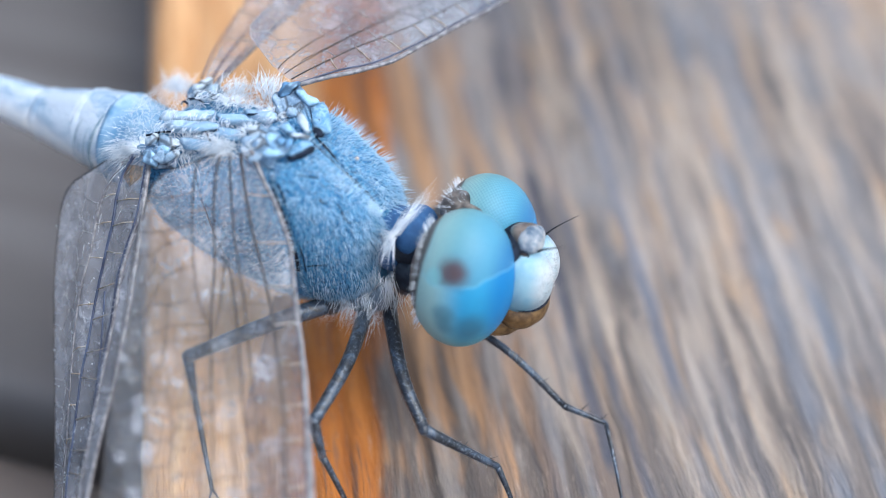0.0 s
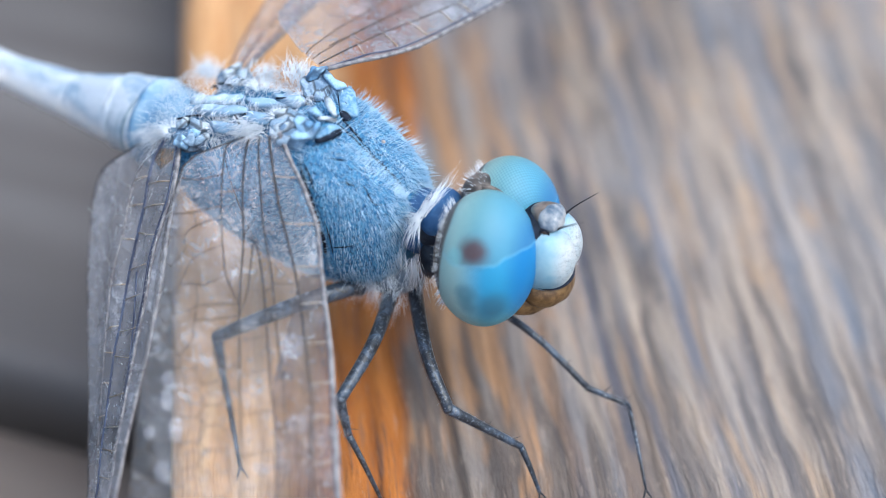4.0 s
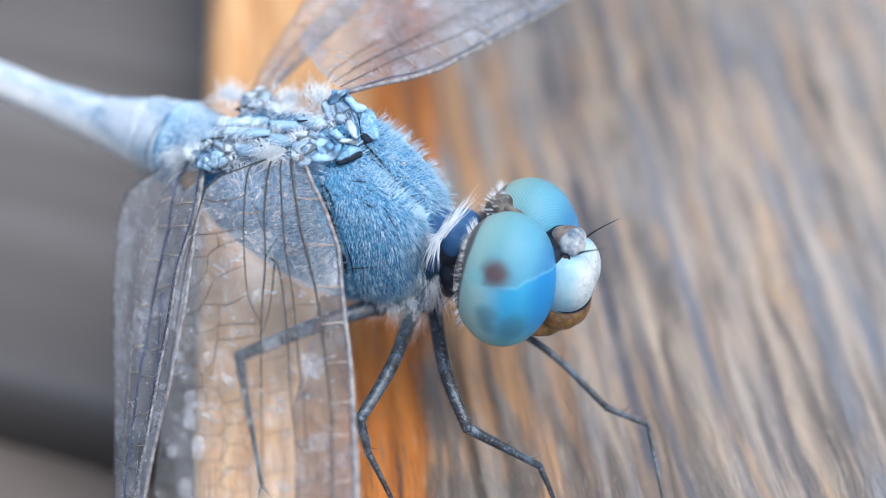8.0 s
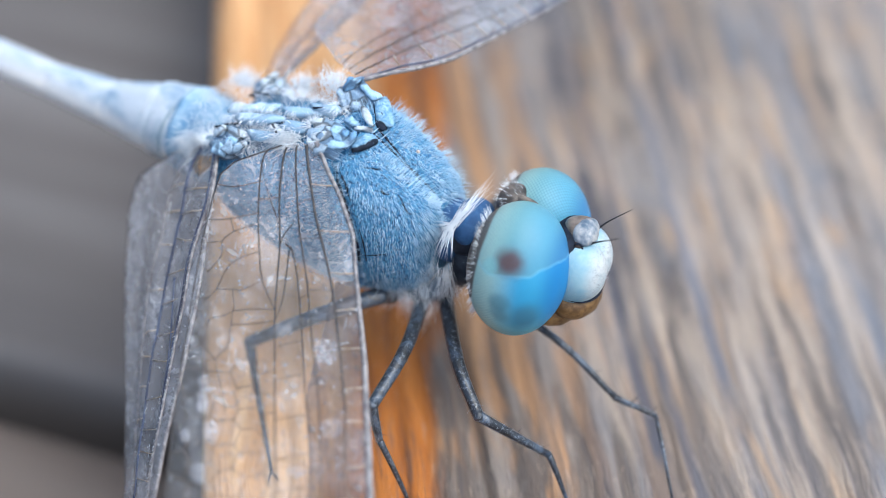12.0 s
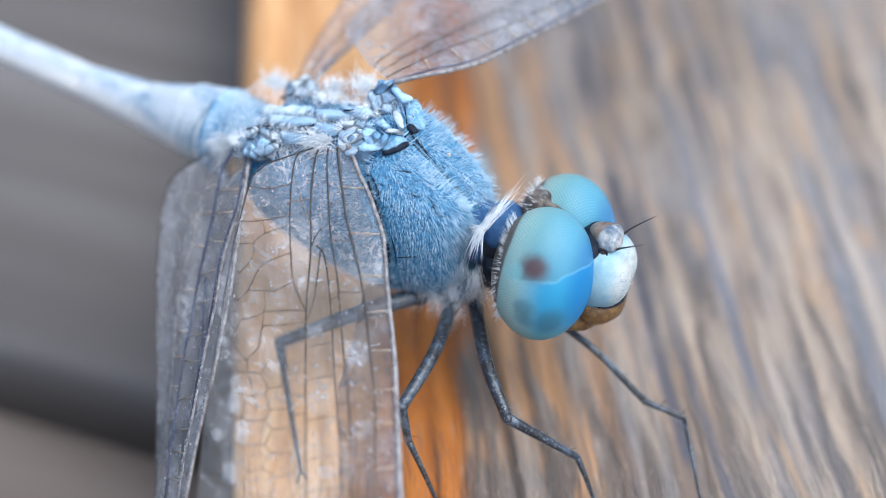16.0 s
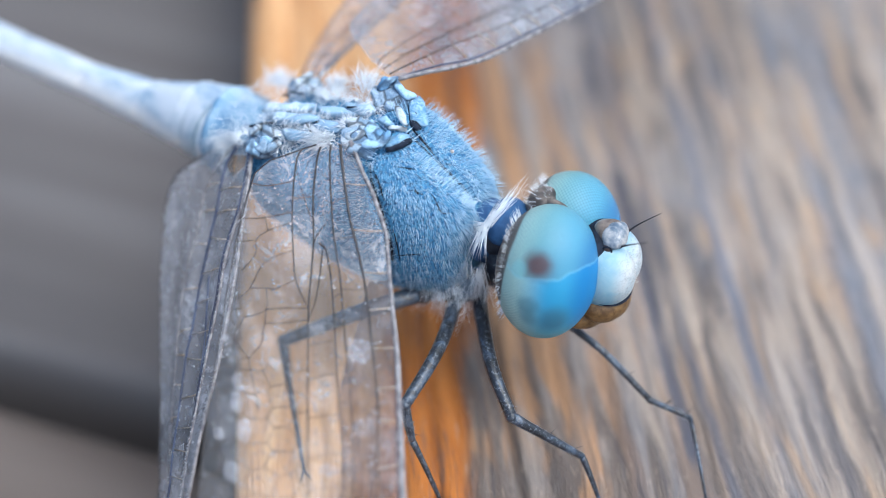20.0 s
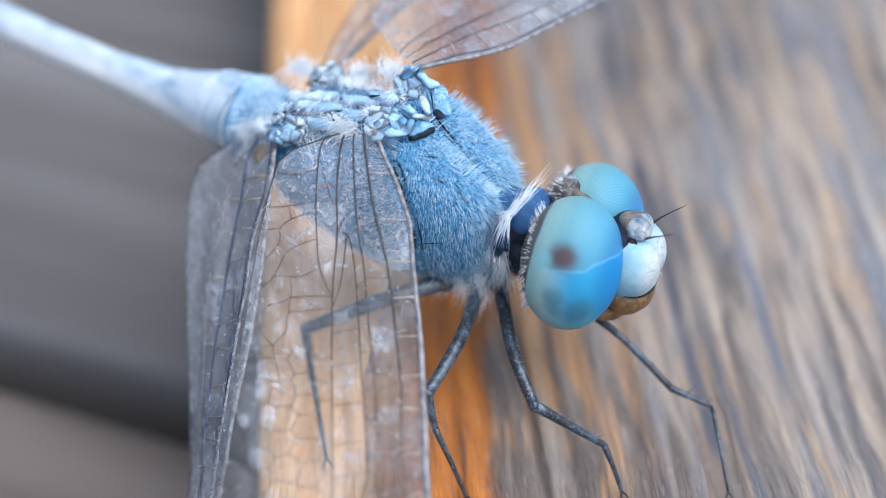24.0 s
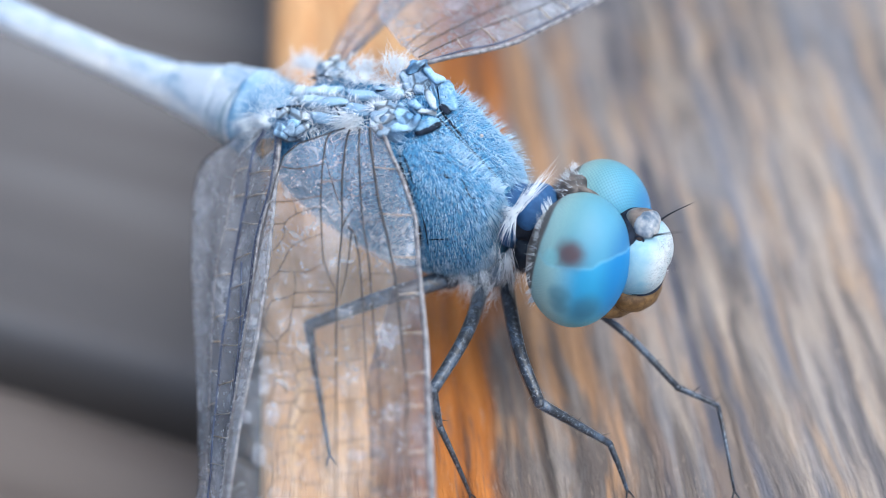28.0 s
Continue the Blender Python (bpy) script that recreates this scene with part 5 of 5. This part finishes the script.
leg("front_leg", NEAR_FRONT, THICK, 1, "black front leg")
leg("middle_leg", NEAR_MID, THICK, 2, "black middle leg")
leg("hind_leg", NEAR_HIND, (0.205, 0.125, 0.085), 3, "black hind leg")
leg("front_leg", FAR_FRONT, (0.10, 0.075, 0.055), 4, "black front leg")
leg("middle_leg", [(5.03, 0.46, 2.5), (5.2, 2.2, 2.8), (5.2, 3.7, 2.6), (5.4, 4.1, 1.4), (5.9, 4.6, 0.1)], THICK, 5, "black middle leg")
leg("hind_leg", [(4.26, 0.91, 2.6), (3.40, 2.4, 3.0), (2.55, 3.7, 3.0), (2.3, 4.3, 1.8), (2.2, 5.2, 0.1)], THICK, 6, "black hind leg")

# ---------------- head: its own space, forward x, left y, up z ----------------
HEAD_AT, HEAD_TURN = (7.40, 0.58, 4.16), (-12.75, -4.7, 8.8)


def head_pose(x, y, z, roll, pitch, turn):
    """Pose of the head on the neck: place in millimetres, degrees."""
    return pose(x * MM, y * MM, z * MM, roll, pitch, turn)


def make_head():
    back = Mesh().ball((-0.58, 0, 0.0), (0.52, 1.64, 1.22), None, 28, 18)
    ob = part("head", back, SHELL, dragonfly, "head with large blue compound eyes")
    for s in (-1, 1):
        eye = part("eye", Mesh().ball((0, 0, 0), (1.13, 1.21, 1.51), None, 72, 48), EYES[s], ob, "large glossy teal and blue eye")
        eye.location, eye.rotation_euler = (-0.34 * MM, 0.94 * s * MM, 0), (radians(15.6 * s), 0, 0)
    part("occiput", Mesh().ball((-0.86, 0.22, 1.00), (0.34, 0.42, 0.40), pose(0, 0, 0, 0, 35, 0), 28, 18, 0.10, 2.0).ball((-0.55, 0.0, 1.06), (0.42, 0.10, 0.22), pose(0, 0, 0, 0, 10, 0), 20, 12), OCCIPUT, ob, "dark hairy triangle between the eyes")
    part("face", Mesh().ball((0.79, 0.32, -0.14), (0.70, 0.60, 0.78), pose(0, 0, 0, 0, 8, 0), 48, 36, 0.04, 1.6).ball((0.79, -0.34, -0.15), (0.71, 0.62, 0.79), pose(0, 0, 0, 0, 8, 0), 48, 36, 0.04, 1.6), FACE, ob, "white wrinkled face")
    part("vertex", Mesh().ball((0.74, 0.0, 0.70), (0.36, 0.42, 0.30), pose(0, 0, 0, 0, 20, 0), 36, 24, 0.22, 3.2), KNOB, ob, "brown and silver knob between the eyes")
    part("vertex_dome", Mesh().ball((0.90, -0.12, 0.74), (0.31, 0.38, 0.28), None, 36, 24, 0.22, 4.0), DOME, ob, "shiny silver-blue dome")
    part("ocellus", Mesh().ball((0.85, -0.44, 0.58), (0.13, 0.13, 0.13), None, 16, 12, 0.1, 5.0), OCELLUS, ob, "small dark simple eye")
    part("ocellus_rim", Mesh().tube([Vector((0.86, -0.52, 0.58)) + Vector((math.cos(q) * 0.10, -0.02, math.sin(q) * 0.10)) for q in (2 * math.pi * i / 16 for i in range(17))], 0.022, 6), MATTE_BLACK, ob)
    for s in (-1, 1):
        pts = smooth_path([(1.05, 0.32 * s, 0.58), (1.28, 0.46 * s, 0.78), (1.75, 0.66 * s, 1.08)], 5)
        part("antenna", Mesh().tube(pts, [0.034 - 0.028 * i / (len(pts) - 1) for i in range(len(pts))], 6), SHELL, ob, "short thin black antenna")
    part("face_band", Mesh().ball((0.56, 0, 0.12), (0.52, 0.86, 0.78), None, 24, 16), MATTE_BLACK, ob, "black band behind the face")
    part("face_line", Mesh().ball((0.80, -0.02, -0.63), (0.60, 0.82, 0.07), pose(0, 0, 0, 0, 14, 0), 32, 12), MATTE_BLACK, ob, "black line under the face")
    part("labrum", Mesh().ball((0.66, 0, -0.86), (0.74, 0.90, 0.50), pose(0, 0, 0, 0, 22, 0), 36, 22, 0.08, 2.4), BROWN, ob, "tan upper lip")
    part("labium", Mesh().ball((0.22, 0, -1.14), (0.80, 0.94, 0.50), pose(0, 0, 0, 0, 14, 0), 36, 22, 0.08, 2.4), BROWN, ob, "tan lower lip")
    rnd = random.Random(5)
    h = Mesh()
    for k in range(160):
        a = rnd.uniform(0, 2 * math.pi)
        h.hair((-0.80 + rnd.uniform(-0.1, 0.06), 1.58 * math.sin(a), 1.14 * math.cos(a)), (-0.55 + rnd.gauss(0, 0.12), math.sin(a) + rnd.gauss(0, 0.12), math.cos(a) + rnd.gauss(0, 0.12)), rnd.uniform(0.16, 0.30), 0.0060)
    for k in range(150):
        a, b = rnd.uniform(-1.3, 1.2), rnd.uniform(-0.1, 0.9)
        h.hair((0.74 + 0.66 * math.cos(a) * math.cos(b), 0.78 * math.sin(a), -0.30 + 0.85 * math.sin(b)), (math.cos(a), math.sin(a), 0.5 * math.sin(b)), rnd.uniform(0.06, 0.16), 0.004)
    for k in range(110):
        q, e = rnd.uniform(0, 2 * math.pi), rnd.uniform(0.3, 1.9)
        n = Vector((math.sin(e) * math.cos(q), math.sin(e) * math.sin(q), math.cos(e)))
        h.hair((-0.86 + 0.35 * n.x, 0.22 + 0.41 * n.y, 1.00 + 0.38 * n.z), n * 0.45 + Vector((-0.7, 0, 0.25)), rnd.uniform(0.08, 0.20), 0.0038)
    # bristles round the rear rim of each eye
    for sgn in (-1, 1):
        turn = Matrix.Rotation(radians(15.6 * sgn), 3, "X")
        for k in range(260):
            q = rnd.uniform(0, 2 * math.pi)
            w = rnd.uniform(-0.86, -0.74)
            r = math.sqrt(1 - (w / 1.13) ** 2)
            rad = turn @ Vector((0, 1.21 * r * math.sin(q), 1.51 * r * math.cos(q)))
            if rad.y * sgn < -0.35:
                continue
            h.hair(Vector((-0.34 + w, 0.94 * sgn, 0)) + rad, rad.normalized() + Vector((-0.45 + rnd.gauss(0, 0.12), rnd.gauss(0, 0.12), rnd.gauss(0, 0.12))), rnd.uniform(0.12, 0.26), 0.0055)
    tagged(part("head_hair", h, HAIR, ob, "fine pale hairs"), kind="stuff")
    return ob


head = make_head()


def motions():
    """Quick turns of the head between long rests; the near hindwing settles a little late in the clip."""
    root = Vector((0.05, -1.25, 5.55)) * MM

    def swung(degrees):
        return Matrix.Translation(root) @ Matrix.Rotation(radians(degrees), 4, Vector((-0.34, 0.60, -0.72))) @ Matrix.Translation(-root)

    walk(near_hindwing, [(0.0, swung(0.6)), (3.5, swung(0.4)), (7.0, swung(0.0)), (22.5, swung(-0.6)), (24.5, swung(-2.2)), (28.0, swung(-2.9))])

    def rest(dx=0.0, dz=0.0, pitch=0.0):
        x, y, z = HEAD_AT
        return head_pose(x + dx, y, z + dz, HEAD_TURN[0], HEAD_TURN[1] + pitch, HEAD_TURN[2])

    away = head_pose(7.50, 1.10, 4.10, -31.0, 4.5, 32.5)
    half = head_pose(7.46, 0.80, 4.14, -21.0, 0.0, 20.0)
    aside = head_pose(7.55, 0.83, 4.18, -26.5, 2.1, 26.6)
    tilt = head_pose(7.43, 0.43, 3.85, -6.4, -0.6, -5.5)
    raised = head_pose(7.07, 0.46, 4.28, -3.6, -39.6, -10.4)
    lifted = head_pose(7.19, 0.40, 3.94, -1.0, -19.2, -9.6)
    settle = head_pose(7.30, 0.48, 4.05, -6.0, -13.0, -1.0)
    early, high, low, fore, late = rest(0.13, 0.12), rest(0.10, 0.20, -4), rest(0.10, -0.05), rest(0.11, 0.14), rest(0.05, -0.07)
    walk(head, [(0.0, early), (1.6, early), (1.9, high), (3.2, high), (3.3, away), (3.4, half), (3.5, high), (5.5, low), (7.7, low), (7.9, fore), (8.7, fore), (8.8, settle), (8.9, tilt), (9.0, fore),
                (12.5, fore), (14.5, rest()), (16.1, rest()), (16.2, raised), (16.3, raised), (16.4, rest()), (20.3, rest()), (20.4, lifted), (20.5, settle), (20.6, late),
                (24.7, late), (24.8, half), (24.9, late), (26.5, late), (26.6, half), (26.7, aside), (26.8, late), (28.0, late)])


motions()
